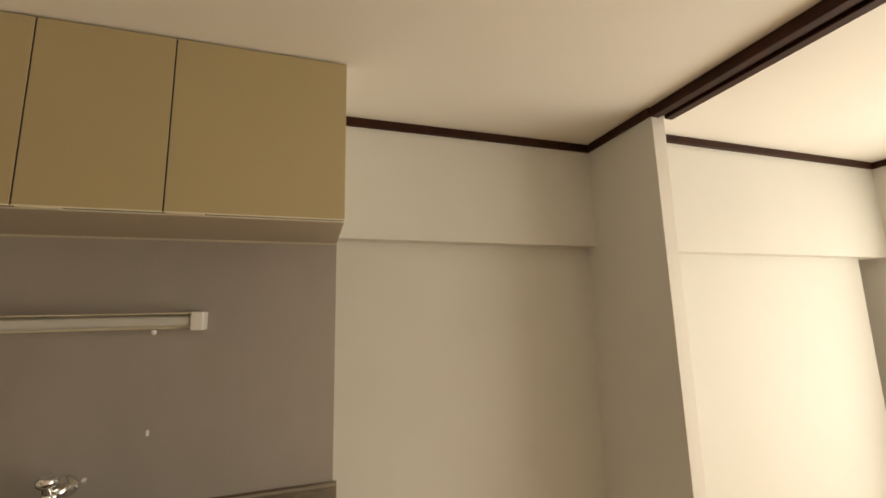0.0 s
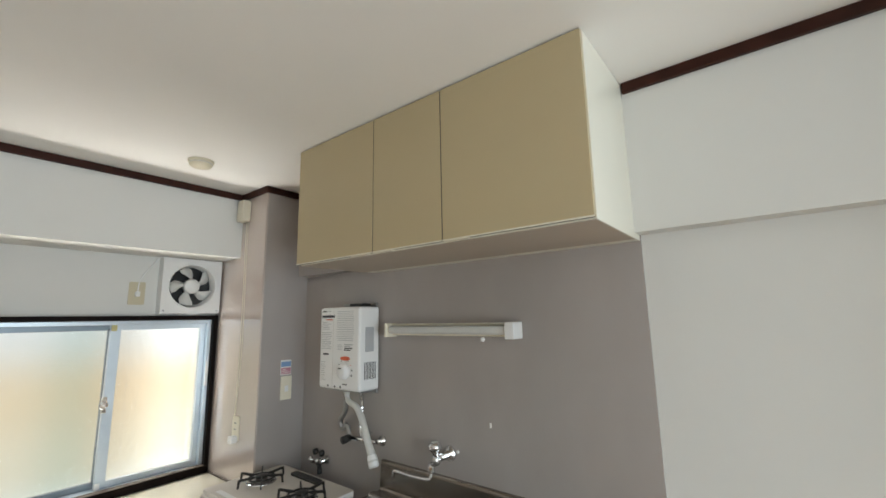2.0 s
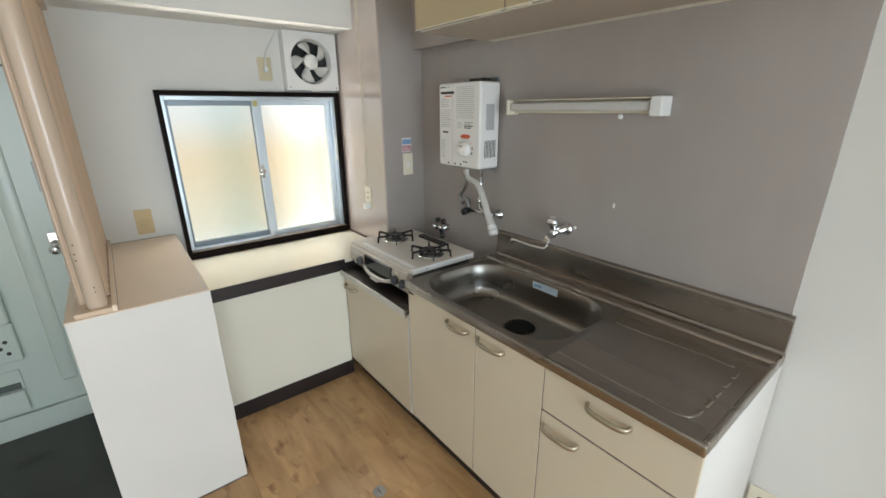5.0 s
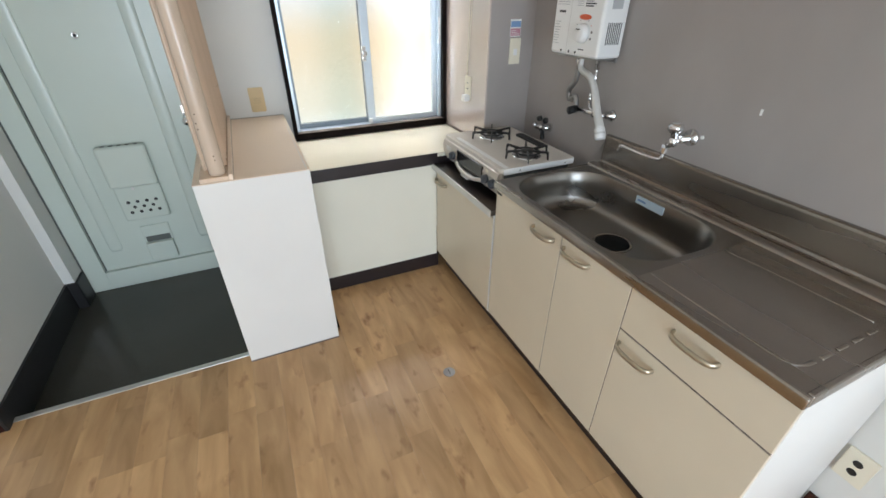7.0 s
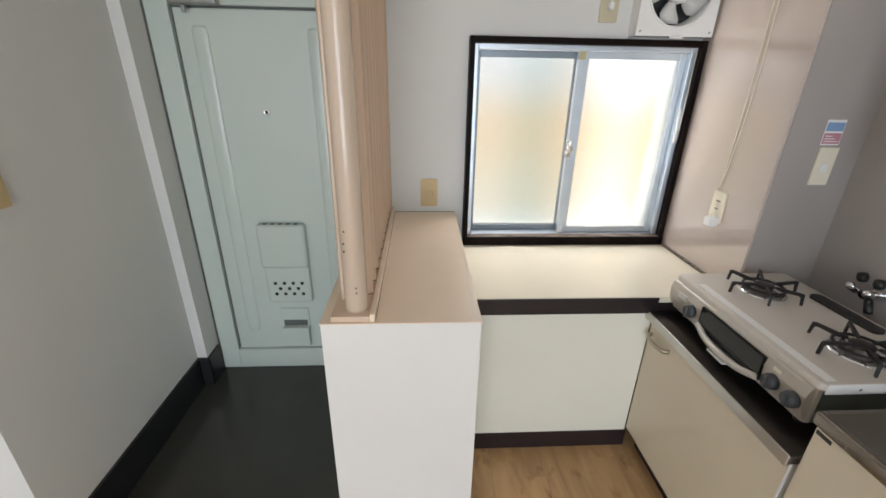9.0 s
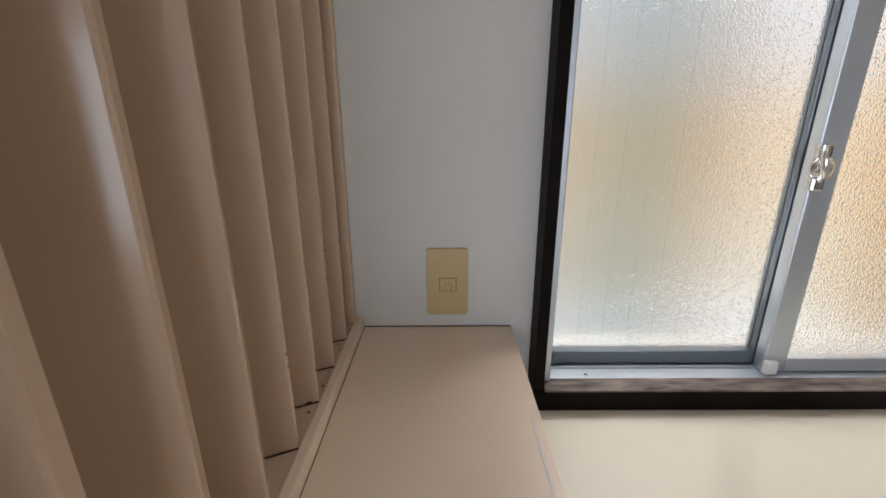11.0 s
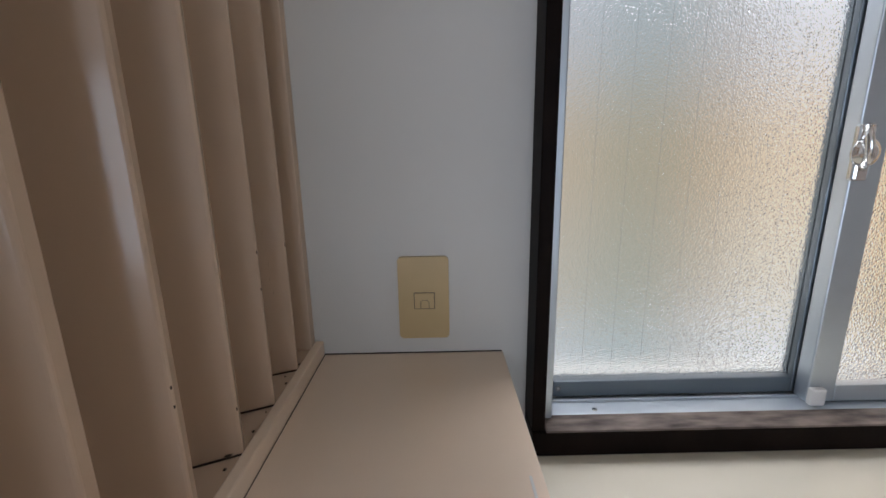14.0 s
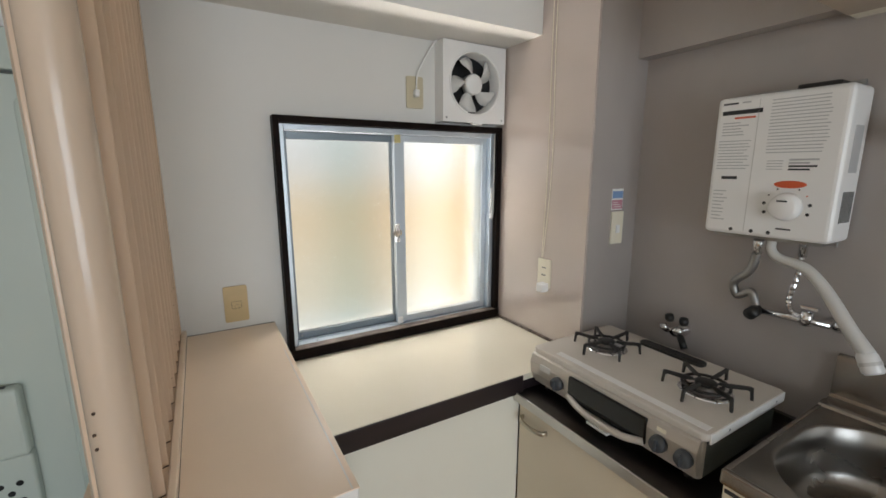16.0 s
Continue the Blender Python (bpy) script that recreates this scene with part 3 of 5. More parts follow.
def sash(name, x, y0, y1, mat, stile_l, stile_r):
    z0, z1 = 0.7685, 1.530
    bmx = bmesh.new()
    add_box(bmx, x - 0.012, x + 0.012, y0, y0 + stile_l, z0, z1, 0.002)
    add_box(bmx, x - 0.012, x + 0.012, y1 - stile_r, y1, z0, z1, 0.002)
    add_box(bmx, x - 0.012, x + 0.012, y0 + stile_l, y1 - stile_r, z0, z0 + 0.028, 0.002)
    add_box(bmx, x - 0.012, x + 0.012, y0 + stile_l, y1 - stile_r, z1 - 0.026, z1, 0.002)
    s = part(name, bmx, mat, w, "aluminium sash")
    pane = part("pane", box(x - 0.002, x + 0.002, y0 + stile_l, y1 - stile_r, z0 + 0.028, z1 - 0.026), GLASS, s, "frosted pattern glass")
    pane.visible_shadow = False
    k = y0 + stile_l + 0.048
    while k < y1 - stile_r - 0.01:
        part("wire", box(x - 0.0002, x + 0.0002, k, k + 0.00022, z0 + 0.028, z1 - 0.026), WIRE, s, "thin glass wire")
        k += 0.0475
    return s


# rear sash takes the shade-darkened aluminium, the front one the plain metal
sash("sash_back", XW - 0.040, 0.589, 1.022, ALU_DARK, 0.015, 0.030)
sf = sash("sash_front", XW - 0.012, 0.994, 1.436, ALU, 0.043, 0.026)
part("rail_screw", lathe([(0.0042, 0), (0.0042, 0.0016), (0.001, 0.0022)], (XW - 0.028, 0.612, 0.784), (1, 0, 0), 12), PIPE, w, "small dark screw", True)
lt = part("latch", box(XW, XW + 0.012, 0.986, 1.008, 1.112, 1.188, 0.004), CHROME, w, "chrome crescent latch")
part("latch_lever", tube(smooth_path([(XW + 0.012, 0.996, 1.13), (XW + 0.026, 0.988, 1.145), (XW + 0.026, 0.984, 1.17), (XW + 0.016, 0.990, 1.185)], 4), 0.005), CHROME, lt, "", True)
part("latch_disc", lathe([(0.019, 0), (0.019, 0.004), (0.012, 0.008), (0.006, 0.014), (0.001, 0.015)], (XW + 0.012, 0.994, 1.150), (1, 0, 0), 20), CHROME, lt, "", True)
part("brush_seal", box(XW + 0.001, XW + 0.014, 0.995, 1.017, 1.500, 1.532, 0.002), BRASS, w, "yellowed brush seal")
part("guide", box(XW + 0.001, XW + 0.012, 0.992, 1.014, 0.7685, 0.796, 0.002), WHITE, w, "white plastic guide")
part("stay_rod", cyl((XW + 0.040, 1.4475, 1.20), (XW + 0.040, 1.4475, 1.549), 0.0022, seg=8), GREYPLASTIC, w, "thin pale stay rod", True)
part("stay", add_box(box(XW + 0.027, XW + 0.034, 1.4375, 1.448, 1.20, 1.32, 0.002), XW + 0.027, XW + 0.040, 1.434, 1.449, 1.185, 1.205, 0.003), WHITE, w, "white plastic stay")

solid("backdrop", box(-2.77, -2.75, -1.5, 3.5, -0.8, 2.9), OUTSIDE, "hazy daylight distance beyond the frosted window", "backdrop", kind="structure")

# ---- window counter ----
c = thing("window_counter", (-1.86, 1.0, 0), "low cream counter with dark edge band under the window", "counter")
part("top", box(XW, -1.588, YP1, YC, 0.700, 0.7235, 0.002), COUNTER, c, "glossy cream laminate top")
part("edge_band", box(-1.588, -1.582, YP1, 1.205, 0.660, 0.7225, 0.002), BLACK_BAND, c, "dark brown edge band")
part("front_panel", box(-1.62, -1.600, YP1, 1.205, 0.089, 0.700, 0.002), PALE, c, "pale cream front panel")
part("kick_board", box(-1.62, -1.603, YP1, 1.215, 0.0, 0.088, 0.002), BLACK_BAND, c, "dark brown kick board")
part("wall_bead", box(XW, -1.60, YC - 0.010, YC - 0.0005, 0.724, 0.734, 0.002), WORN_WOOD, c, "thin brown bead along the wall")

# ---- low partition ----
p = thing("low_partition", (-1.67, 0.31, 0), "low white partition cabinet with beige laminate top", "partition")
part("body", box(XW, XP0, YP0, YP1, 0.0, ZP - 0.0035, 0.002), SHELF_SIDE, p)
part("top", box(XW, XP0 + 0.0015, YP0 - 0.0015, YP1 + 0.0015, ZP - 0.003, ZP, 0.001), SHELF, p, "beige laminate top")
part("base_line", box(XP0, XP0 + 0.003, YP0, YP1, 0.0, 0.006), WORN_WOOD, p, "worn brown bottom edge")

part("joint", box(XW, XW + 0.0022, 0.249, YP1, ZP - 0.001, ZP + 0.0012), BROWNGRIT, p, "dark open joint at the wall")
part("joint", box(XW, -1.226, 0.2489, 0.2498, ZP - 0.001, ZP + 0.0004), BROWNGRIT, p, "dark open joint along the screen")
part("tape_line", box(XW + 0.25, XP0, YP1 - 0.012, YP1 - 0.0095, ZP, ZP + 0.0004), SHELF_SIDE, p, "faint worn edge line")

# ---- louvre screen on the partition ----
s = thing("louvre_screen", (-1.67, 0.19, ZP), "beige painted wooden louvre screen on the low partition", "screen")
part("base_rail", box(XW, -1.226, 0.140, 0.236, ZP, ZP + 0.016, 0.002), LOUVRE, s)
part("lip", box(XW, -1.226, 0.236, 0.249, ZP, ZP + 0.022, 0.002), SHELF, s, "pale edge lip")
part("top_rail", box(XW, -1.222, 0.135, 0.252, 1.872, 1.902, 0.003), LOUVRE, s)
part("post", lathe([(0.0275, 0), (0.0285, 0.01), (0.0285, 0.976), (0.0285, 0.989)], (-1.268, 0.200, ZP + 0.016), (0, 0, 1), 32), POST, s, "round beige post", True)
part("end_stile", box(XW, XW + 0.020, 0.150, 0.236, ZP + 0.016, 1.872, 0.002), LOUVRE, s)


SLAT_X, SLAT_STEP, SLAT_N = -1.345, 0.0787, 10


def slat(xf):
    """One slanted board with rounded edges, its near corner at xf."""
    d = Vector((0.396, -0.918, 0)).normalized()
    a = Vector((xf, 0.235, 0))
    n = Vector((d.y, -d.x, 0)) * 0.020
    q = [a, a + 0.086 * d, a + 0.086 * d + n, a + n]
    bmx = prism([(v.x, v.y) for v in q], ZP + 0.016, 1.872)
    bmesh.ops.bevel(bmx, geom=[e for e in bmx.edges if abs(e.verts[0].co.z - e.verts[1].co.z) > 0.5], offset=0.0030, segments=3, profile=0.5, affect="EDGES")
    return bmx


for k in range(SLAT_N):
    part("slat", slat(SLAT_X - SLAT_STEP * k), LOUVRE, s)
rng = random.Random(4)
for x, y, z in ((-1.2405, 0.206, 0.955), (-1.2405, 0.206, 0.941), (-1.2425, 0.183, 1.05), (-1.2425, 0.183, 1.07), (-1.2415, 0.186, 1.10)):
    part("nail_hole", lathe([(0.0022, 0), (0.0022, 0.0012)], (x - 0.0004, y, z), (1, 0.1, 0), 8), BROWNGRIT, s, "dark nail hole")
for k, z in ((7, 0.93), (8, 1.02), (8, 1.06), (6, 1.00), (6, 0.985), (4, 0.94), (9, 1.05)):
    x = SLAT_X - SLAT_STEP * k
    part("paint_chip", box(x - 0.0005, x + 0.0005, 0.2338, 0.2347, z, z + rng.uniform(0.002, 0.005), 0.0001), BROWNGRIT, s, "dark chipped paint")
CRACK = material("cracked_paint_brown", (0.20, 0.11, 0.075), 0.8, vary=0.5, scale=60)
crack_rng = random.Random(11)
for k in range(5):
    u = 0.018 + 0.0012 * k + crack_rng.uniform(-0.0015, 0.0015)
    z = 0.985 + 0.019 * k
    a0 = Vector((SLAT_X - SLAT_STEP * 9, 0.234, 0)) + u * Vector((0.396, -0.918, 0))
    side = Vector((0.918, 0.396, 0)) * 0.0006
    p0, p1, p2 = a0 + Vector((0, 0, z)), a0 + Vector((0.0006, -0.001, z + 0.007)), a0 + Vector((-0.0002, 0.0006, z + crack_rng.uniform(0.010, 0.016)))
    part("paint_crack", tube([p0 + side * 0.2, p1 + side * 0.2, p2 + side * 0.2], 0.00022, 5), CRACK, s, "thin crack in the paint")
for k in range(SLAT_N):
    xf = SLAT_X - SLAT_STEP * k
    foot = [(xf + 0.0005, 0.2335), (xf + 0.0300, 0.1665), (xf + 0.0312, 0.1668), (xf + 0.0017, 0.2342)]
    part("foot_joint", prism(foot, ZP + 0.0158, ZP + 0.0176), BROWNGRIT, s, "dark open joint under the slat")
grit = bmesh.new()
for k in range(26):
    x, y = rng.uniform(-2.09, -1.86), rng.uniform(0.19, 0.233)
    add_box(grit, x, x + rng.uniform(0.001, 0.0028), y, y + rng.uniform(0.001, 0.0025), ZP + 0.0158, ZP + 0.0172)
add_tube(grit, smooth_path([(-1.893, 0.214, ZP + 0.0175), (-1.890, 0.222, ZP + 0.019), (-1.896, 0.227, ZP + 0.0185), (-1.902, 0.224, ZP + 0.0175)], 4), 0.0012, 6)
solid("dust", grit, BROWNGRIT, "dark dust crumbs on the screen's base rail", "dust", kind="stuff")

pl = thing("ceiling_pipe", (-1.268, 0.206, 1.902), "grey steel pipe with a round ceiling flange", "pipe")
part("tube", cyl((-1.268, 0.206, 1.902), (-1.268, 0.206, ZC - 0.004), 0.0165, seg=28), PIPE, pl, "", True)
part("flange", lathe([(0.034, 0), (0.034, 0.004), (0.020, 0.006)], (-1.268, 0.206, ZC - 0.0065), (0, 0, 1)), PIPE, pl, "round steel flange")

# ---- wall plates ----
def plate_x(name, x, y0, y1, z0, z1, mat, label, side=1):
    e = thing(name, (x, (y0 + y1) / 2, z0), label, "wall plate")
    xa, xb = sorted((x, x + side * 0.007))
    cover = prism(rounded(y0, y1, z0, z1, 0.0065, 5), xa, xb)
    for v in cover.verts:
        v.co = (v.co.z, v.co.x, v.co.y)
    part("cover", cover, mat, e)
    return e


e = plate_x("wall_socket", XW, 0.3635, 0.4365, 0.8935, 1.0165, OCHRE, "yellowed blank wall plate with a telephone jack flap")
part("jack_gap", box(XW + 0.0068, XW + 0.0074, 0.386, 0.416, 0.939, 0.964), INK_DARK, e, "dark gap line")
jf = part("jack_flap", box(XW + 0.0066, XW + 0.0082, 0.3868, 0.4152, 0.9398, 0.9632, 0.0006), OCHRE, e)
part("jack_mark", tube([(XW + 0.0082, 0.3955, 0.9402), (XW + 0.0082, 0.3955, 0.9505), (XW + 0.0082, 0.3985, 0.9525), (XW + 0.0082, 0.4045, 0.9525), (XW + 0.0082, 0.4075, 0.9505), (XW + 0.0082, 0.4075, 0.9402)], 0.0004, 5), WORN_WOOD, jf, "faint moulded arch")
e = plate_x("fan_socket", XW, 1.049, 1.120, 1.632, 1.749, TAN, "tan wall socket with the fan's plug")
part("plug", box(XW + 0.006, XW + 0.032, 1.075, 1.094, 1.672, 1.700, 0.005, 3), WHITE, e, "white plug")
part("cord", tube(smooth_path([(XW + 0.02, 1.084, 1.70), (XW + 0.022, 1.090, 1.76), (XW + 0.02, 1.13, 1.83), (XW + 0.02, 1.172, 1.886), (XW + 0.02, 1.20, 1.893), (XW + 0.02, 1.32, 1.897)], 6), 0.0032, 8), WHITE, e, "white cord", True)
e = thing("pillar_switch", (XC, 1.64, 1.129), "ivory light switch on the pillar side", "light switch")
part("cover", box(XC, XC + 0.008, 1.606, 1.668, 1.129, 1.248, 0.003, 3), IVORY, e)
part("rocker", box(XC + 0.007, XC + 0.012, 1.627, 1.647, 1.170, 1.200, 0.002), WHITE, e)
e = thing("pillar_sticker", (XC, 1.64, 1.25), "blue and pink notice sticker above the switch", "sticker")
part("sheet", box(XC, XC + 0.0012, 1.604, 1.664, 1.254, 1.330), WHITE, e)
part("band", box(XC + 0.0010, XC + 0.0018, 1.606, 1.662, 1.296, 1.322), BLUE, e, "blue printed band")
part("field", box(XC + 0.0010, XC + 0.0018, 1.606, 1.662, 1.258, 1.290), PINKRED, e, "pink printed field")
for k in range(3):
    part("line", box(XC + 0.0016, XC + 0.0022, 1.611, 1.655 - 0.01 * k, 1.264 + 0.008 * k, 1.2665 + 0.008 * k), WHITE, e)
e = thing("pillar_socket", (-1.80, YC, 0.935), "ivory wall socket with a white plug on the pillar", "wall socket")
part("cover", box(-1.826, -1.756, YC - 0.007, YC, 0.935, 1.052, 0.003, 3), IVORY, e)
part("plug", box(-1.796, -1.759, YC - 0.042, YC - 0.006, 0.925, 0.960, 0.006, 3), WHITE, e, "white plug")
for z in (0.985, 1.015):
    part("slots", box(-1.802, -1.780, YC - 0.0076, YC - 0.0068, z, z + 0.004), INK_DARK, e)
e = thing("bell_box", (-1.80, YC, 2.09), "small ivory box with hanging cords under the ceiling", "junction box")
part("case", box(-1.840, -1.770, YC - 0.045, YC, 2.085, 2.205, 0.005, 3), IVORY, e)
for dx, r in ((0.0, 0.0016), (0.018, 0.0016)):
    part("cord", tube(smooth_path([(-1.80 + dx, YC - 0.006, 2.09), (-1.802 + dx, YC - 0.003, 1.80), (-1.798 + dx * 1.2, YC - 0.003, 1.40), (-1.806 + dx * 0.3, YC - 0.006, 1.055)], 6), r, 6), IVORY, e, "thin hanging cord", True)
e = thing("entrance_switch", (-1.47, YL, 1.08), "ochre three-rocker light switch in the entrance", "light switch")
part("cover", box(-1.506, -1.434, YL, YL + 0.008, 1.080, 1.205, 0.003, 3), OCHRE, e)
for k in range(3):
    part("rocker", box(-1.474, -1.466, YL + 0.007, YL + 0.011, 1.106 + 0.028 * k, 1.124 + 0.028 * k, 0.001), WHITE, e, "small white rocker")
e = thing("floor_socket", (0.235, YW, 0.20), "ivory double wall socket beside the sink unit", "wall socket")
part("cover", box(0.188, 0.262, YW - 0.003, YW + 0.006, 0.200, 0.320, 0.003, 3), IVORY, e)
for z in (0.242, 0.279):
    part("outlet", lathe([(0.012, 0), (0.012, 0.002), (0.009, 0.003)], (0.225, YW - 0.002, z), (0, -1, 0), 16), BLACK, e, "dark socket")

# ---- ventilation fan ----
f = thing("ventilation_fan", (XW, 1.325, 1.585), "white square wall ventilation fan with grey blades", "ventilation fan")
fy, fz, fx = 1.326, 1.735, XW + 0.066
hs = bmesh.new()
n_seg = 40
out, inn, deep = [], [], []
for k in range(n_seg):
    a = 2 * math.pi * k / n_seg
    ca, sa = math.cos(a), math.sin(a)
    r = 0.150 / max(abs(ca), abs(sa))
    out.append(hs.verts.new((fx, fy + min(max(r * ca, -0.150), 0.150), fz + min(max(r * sa, -0.150), 0.150))))
    inn.append(hs.verts.new((fx, fy + 0.118 * ca, fz + 0.118 * sa)))
    deep.append(hs.verts.new((fx - 0.050, fy + 0.108 * ca, fz + 0.108 * sa)))
back = [hs.verts.new((XW, v.co.y, v.co.z)) for v in out]
for k in range(n_seg):
    j = (k + 1) % n_seg
    hs.faces.new((out[k], out[j], inn[j], inn[k]))
    hs.faces.new((inn[k], inn[j], deep[j], deep[k]))
    hs.faces.new((back[k], back[j], out[j], out[k]))
bmesh.ops.recalc_face_normals(hs, faces=hs.faces)
part("housing", hs, WHITE, f)
part("ring", add_lathe(bmesh.new(), [(0.124, 0.0), (0.124, 0.006), (0.118, 0.007), (0.116, 0.0)], (fx - 0.0015, fy, fz), (1, 0, 0), 40, False), WHITE, f, "", True)
part("throat", lathe([(0.115, 0), (0.115, 0.004)], (fx - 0.062, fy, fz), (1, 0, 0), 40), BLACK, f, "dark shutter behind the blades")
part("hub", lathe([(0.040, 0), (0.040, 0.030), (0.034, 0.038), (0.001, 0.041)], (fx - 0.040, fy, fz), (1, 0, 0), 28), WHITE, f, "white hub", True)
for k in range(5):
    a0 = radians(20 + 72 * k)
    bl = bmesh.new()
    rows = []
    for i in range(5):
        r = 0.034 + (0.108 - 0.034) * i / 4
        half = radians(11 + 10 * math.sin(math.pi * min(1, i / 3.2) * 0.5))
        if i == 4:
            half *= 0.75
        rows.append([bl.verts.new((fx - 0.022 + 0.012 * s * (1 if i else 0.5), fy + r * math.cos(a0 + s * half + 0.10 * i), fz + r * math.sin(a0 + s * half + 0.10 * i))) for s in (-1, 0, 1)])
    for p0, p1 in zip(rows, rows[1:]):
        for j in range(2):
            bl.faces.new((p0[j], p0[j + 1], p1[j + 1], p1[j]))
    ret = bmesh.ops.extrude_face_region(bl, geom=list(bl.faces))
    bmesh.ops.translate(bl, verts=[g for g in ret["geom"] if isinstance(g, bmesh.types.BMVert)], vec=(0.0025, 0, 0))
    bmesh.ops.recalc_face_normals(bl, faces=bl.faces)
    part("blade", bl, GREYPLASTIC, f, "pale grey fan blade", True)
part("pull_tab", box(fx, fx + 0.010, fy - 0.02, fy + 0.03, 1.578, 1.588, 0.003), WHITE, f)
for dy in (-0.135, 0.135):
    part("screw", lathe([(0.004, 0), (0.004, 0.002)], (fx, fy + dy, 1.60), (1, 0, 0), 10), PIPE, f)

# ---- smoke alarm ----
e = thing("smoke_alarm", (-1.478, 1.10, ZC), "round ivory smoke alarm on the ceiling", "smoke alarm")
part("base", lathe([(0.052, 0), (0.052, 0.010)], (-1.478, 1.10, ZC - 0.0105), (0, 0, 1), 32), AGED, e)
part("body", lathe([(0.020, 0), (0.040, 0.002), (0.046, 0.010), (0.046, 0.020)], (-1.478, 1.10, ZC - 0.030), (0, 0, 1), 32), AGED, e, "", True)
part("vents", lathe([(0.0465, 0), (0.0465, 0.004)], (-1.478, 1.10, ZC - 0.0165), (0, 0, 1), 32), GREYPLASTIC, e, "grey vent band")

# ---- wall cabinet ----
ux0, ux1, uy, uz = -1.052, 0.166, 1.331, 1.757
u = thing("wall_cabinet", ((ux0 + ux1) / 2, 1.54, uz), "beige laminate wall cabinet with three doors under the ceiling", "cabinet")
part("body", box(ux0 + 0.002, ux1, uy + 0.020, YB, uz, ZC - 0.001, 0.0015), PALE, u, "cream cabinet body")
# extra panel, coloured darker to carry the shade under the cabinet
part("bottom_panel", box(ux0 + 0.002, ux1 - 0.001, uy + 0.021, YB, uz - 0.002, uz, 0.0005), UNDERSIDE, u, "underside panel with its shade in the colour")
part("back_filler", box(ux0 + 0.002, ux1, YB, YW - 0.002, uz, ZB2), PALE, u)
# black sheet and strips paint the shade in the gaps round the doors
part("shadow_gap", box(ux0 + 0.006, ux1 - 0.004, uy + 0.016, uy + 0.020, uz + 0.004, ZC - 0.002), BLACK, u, "dark gap behind the doors")
for x in (-0.5925, -0.2855):
    part("door_gap", box(x - 0.0022, x + 0.0022, uy + 0.0015, uy + 0.016, uz + 0.005, ZC - 0.007), BLACK, u, "dark gap between the doors")
for x0, x1, hx in ((ux0, -0.5945, -0.66), (-0.5905, -0.2875, -0.54), (-0.2835, ux1, -0.235)):
    dr = part("door", box(x0, x1, uy, uy + 0.016, uz + 0.004, ZC - 0.006, 0.0012), UPPER, u)
    part("handle", box(hx - 0.042, hx + 0.042, uy - 0.004, uy + 0.014, uz - 0.001, uz + 0.0035, 0.001), IVORY, dr, "slim pale metal pull")
    part("edge", box(x0, x1, uy - 0.0008, uy + 0.002, uz + 0.002, uz + 0.0055), PALE, dr, "cream bottom edge")

# ---- fluorescent wall lamp ----
e = thing("wall_lamp", (-0.60, YW, 1.455), "ivory fluorescent strip lamp on the splashback", "lamp")
part("back_plate", box(-0.890, -0.290, YW - 0.030, YW - 0.002, 1.462, 1.508, 0.003), IVORY, e)
part("cover", box(-0.885, -0.290, YW - 0.062, YW - 0.030, 1.470, 1.502, 0.010, 3), GREYPLASTIC, e, "cloudy lamp cover")
part("top_reflector", box(-0.885, -0.290, YW - 0.066, YW - 0.002, 1.5085, 1.5125, 0.001), IVORY, e)
part("end_cap", box(-0.290, -0.252, YW - 0.070, YW - 0.002, 1.455, 1.515, 0.004), WHITE, e, "white end cap")
part("end_cap", box(-0.899, -0.885, YW - 0.070, YW - 0.002, 1.455, 1.515, 0.004), IVORY, e)
part("pull_switch", lathe([(0.004, 0), (0.008, 0.004), (0.008, 0.012), (0.004, 0.016)], (-0.393, YW - 0.05, 1.444), (0, 0, 1), 14), WHITE, e, "white pull switch", True)

# ---- water heater ----
hx0, hx1, hy, hz0, hz1 = -1.278, -0.988, 1.615, 1.220, 1.592
h = thing("water_heater", ((hx0 + hx1) / 2, YW, hz0), "white gas water heater with printed instructions on the splashback", "water heater")
part("case", box(hx0, hx1, hy, YW - 0.012, hz0, hz1, 0.012, 3), WHITE, h)
part("back_plate", box(hx0 + 0.02, hx1 - 0.02, YW - 0.012, YW - 0.002, hz0 - 0.02, hz1 + 0.02, 0.002), PIPE, h, "grey metal back plate")
part("cover_seam", box(-1.1745, -1.1725, hy - 0.0006, hy + 0.001, hz0 + 0.012, hz1 - 0.012), GREYPLASTIC, h, "thin seam of the front cover")
part("flue", box(-1.115, -1.030, 1.660, 1.720, hz1, hz1 + 0.016, 0.003), IRON, h, "dark flue outlet")
part("base_tray", box(hx0 + 0.02, hx1 - 0.02, hy + 0.025, YW - 0.02, hz0 - 0.010, hz0 + 0.001, 0.002), PIPE, h, "dark metal underside")


def print_bar(x0, x1, z0, z1, mat, parent, name="print_line"):
    part(name, box(x0, x1, hy - 0.0006, hy + 0.001, z0, z1), mat, parent)


rng = random.Random(9)
print_bar(-1.262, -1.225, 1.572, 1.577, INK_DARK, h)
print_bar(-1.215, -1.195, 1.573, 1.577, INK, h)
print_bar(-1.262, -1.165, 1.545, 1.556, INK_DARK, h, "print_band")
print_bar(-1.23, -1.18, 1.533, 1.538, RED, h)
for k in range(5):
    print_bar(-1.258, -1.205 + rng.uniform(-0.01, 0.015), 1.490 + 0.008 * k, 1.4925 + 0.008 * k, INK, h)
for k in range(10):
    print_bar(-1.262, -1.178 + rng.uniform(-0.02, 0.0), 1.400 + 0.0082 * k, 1.4022 + 0.0082 * k, INK, h)
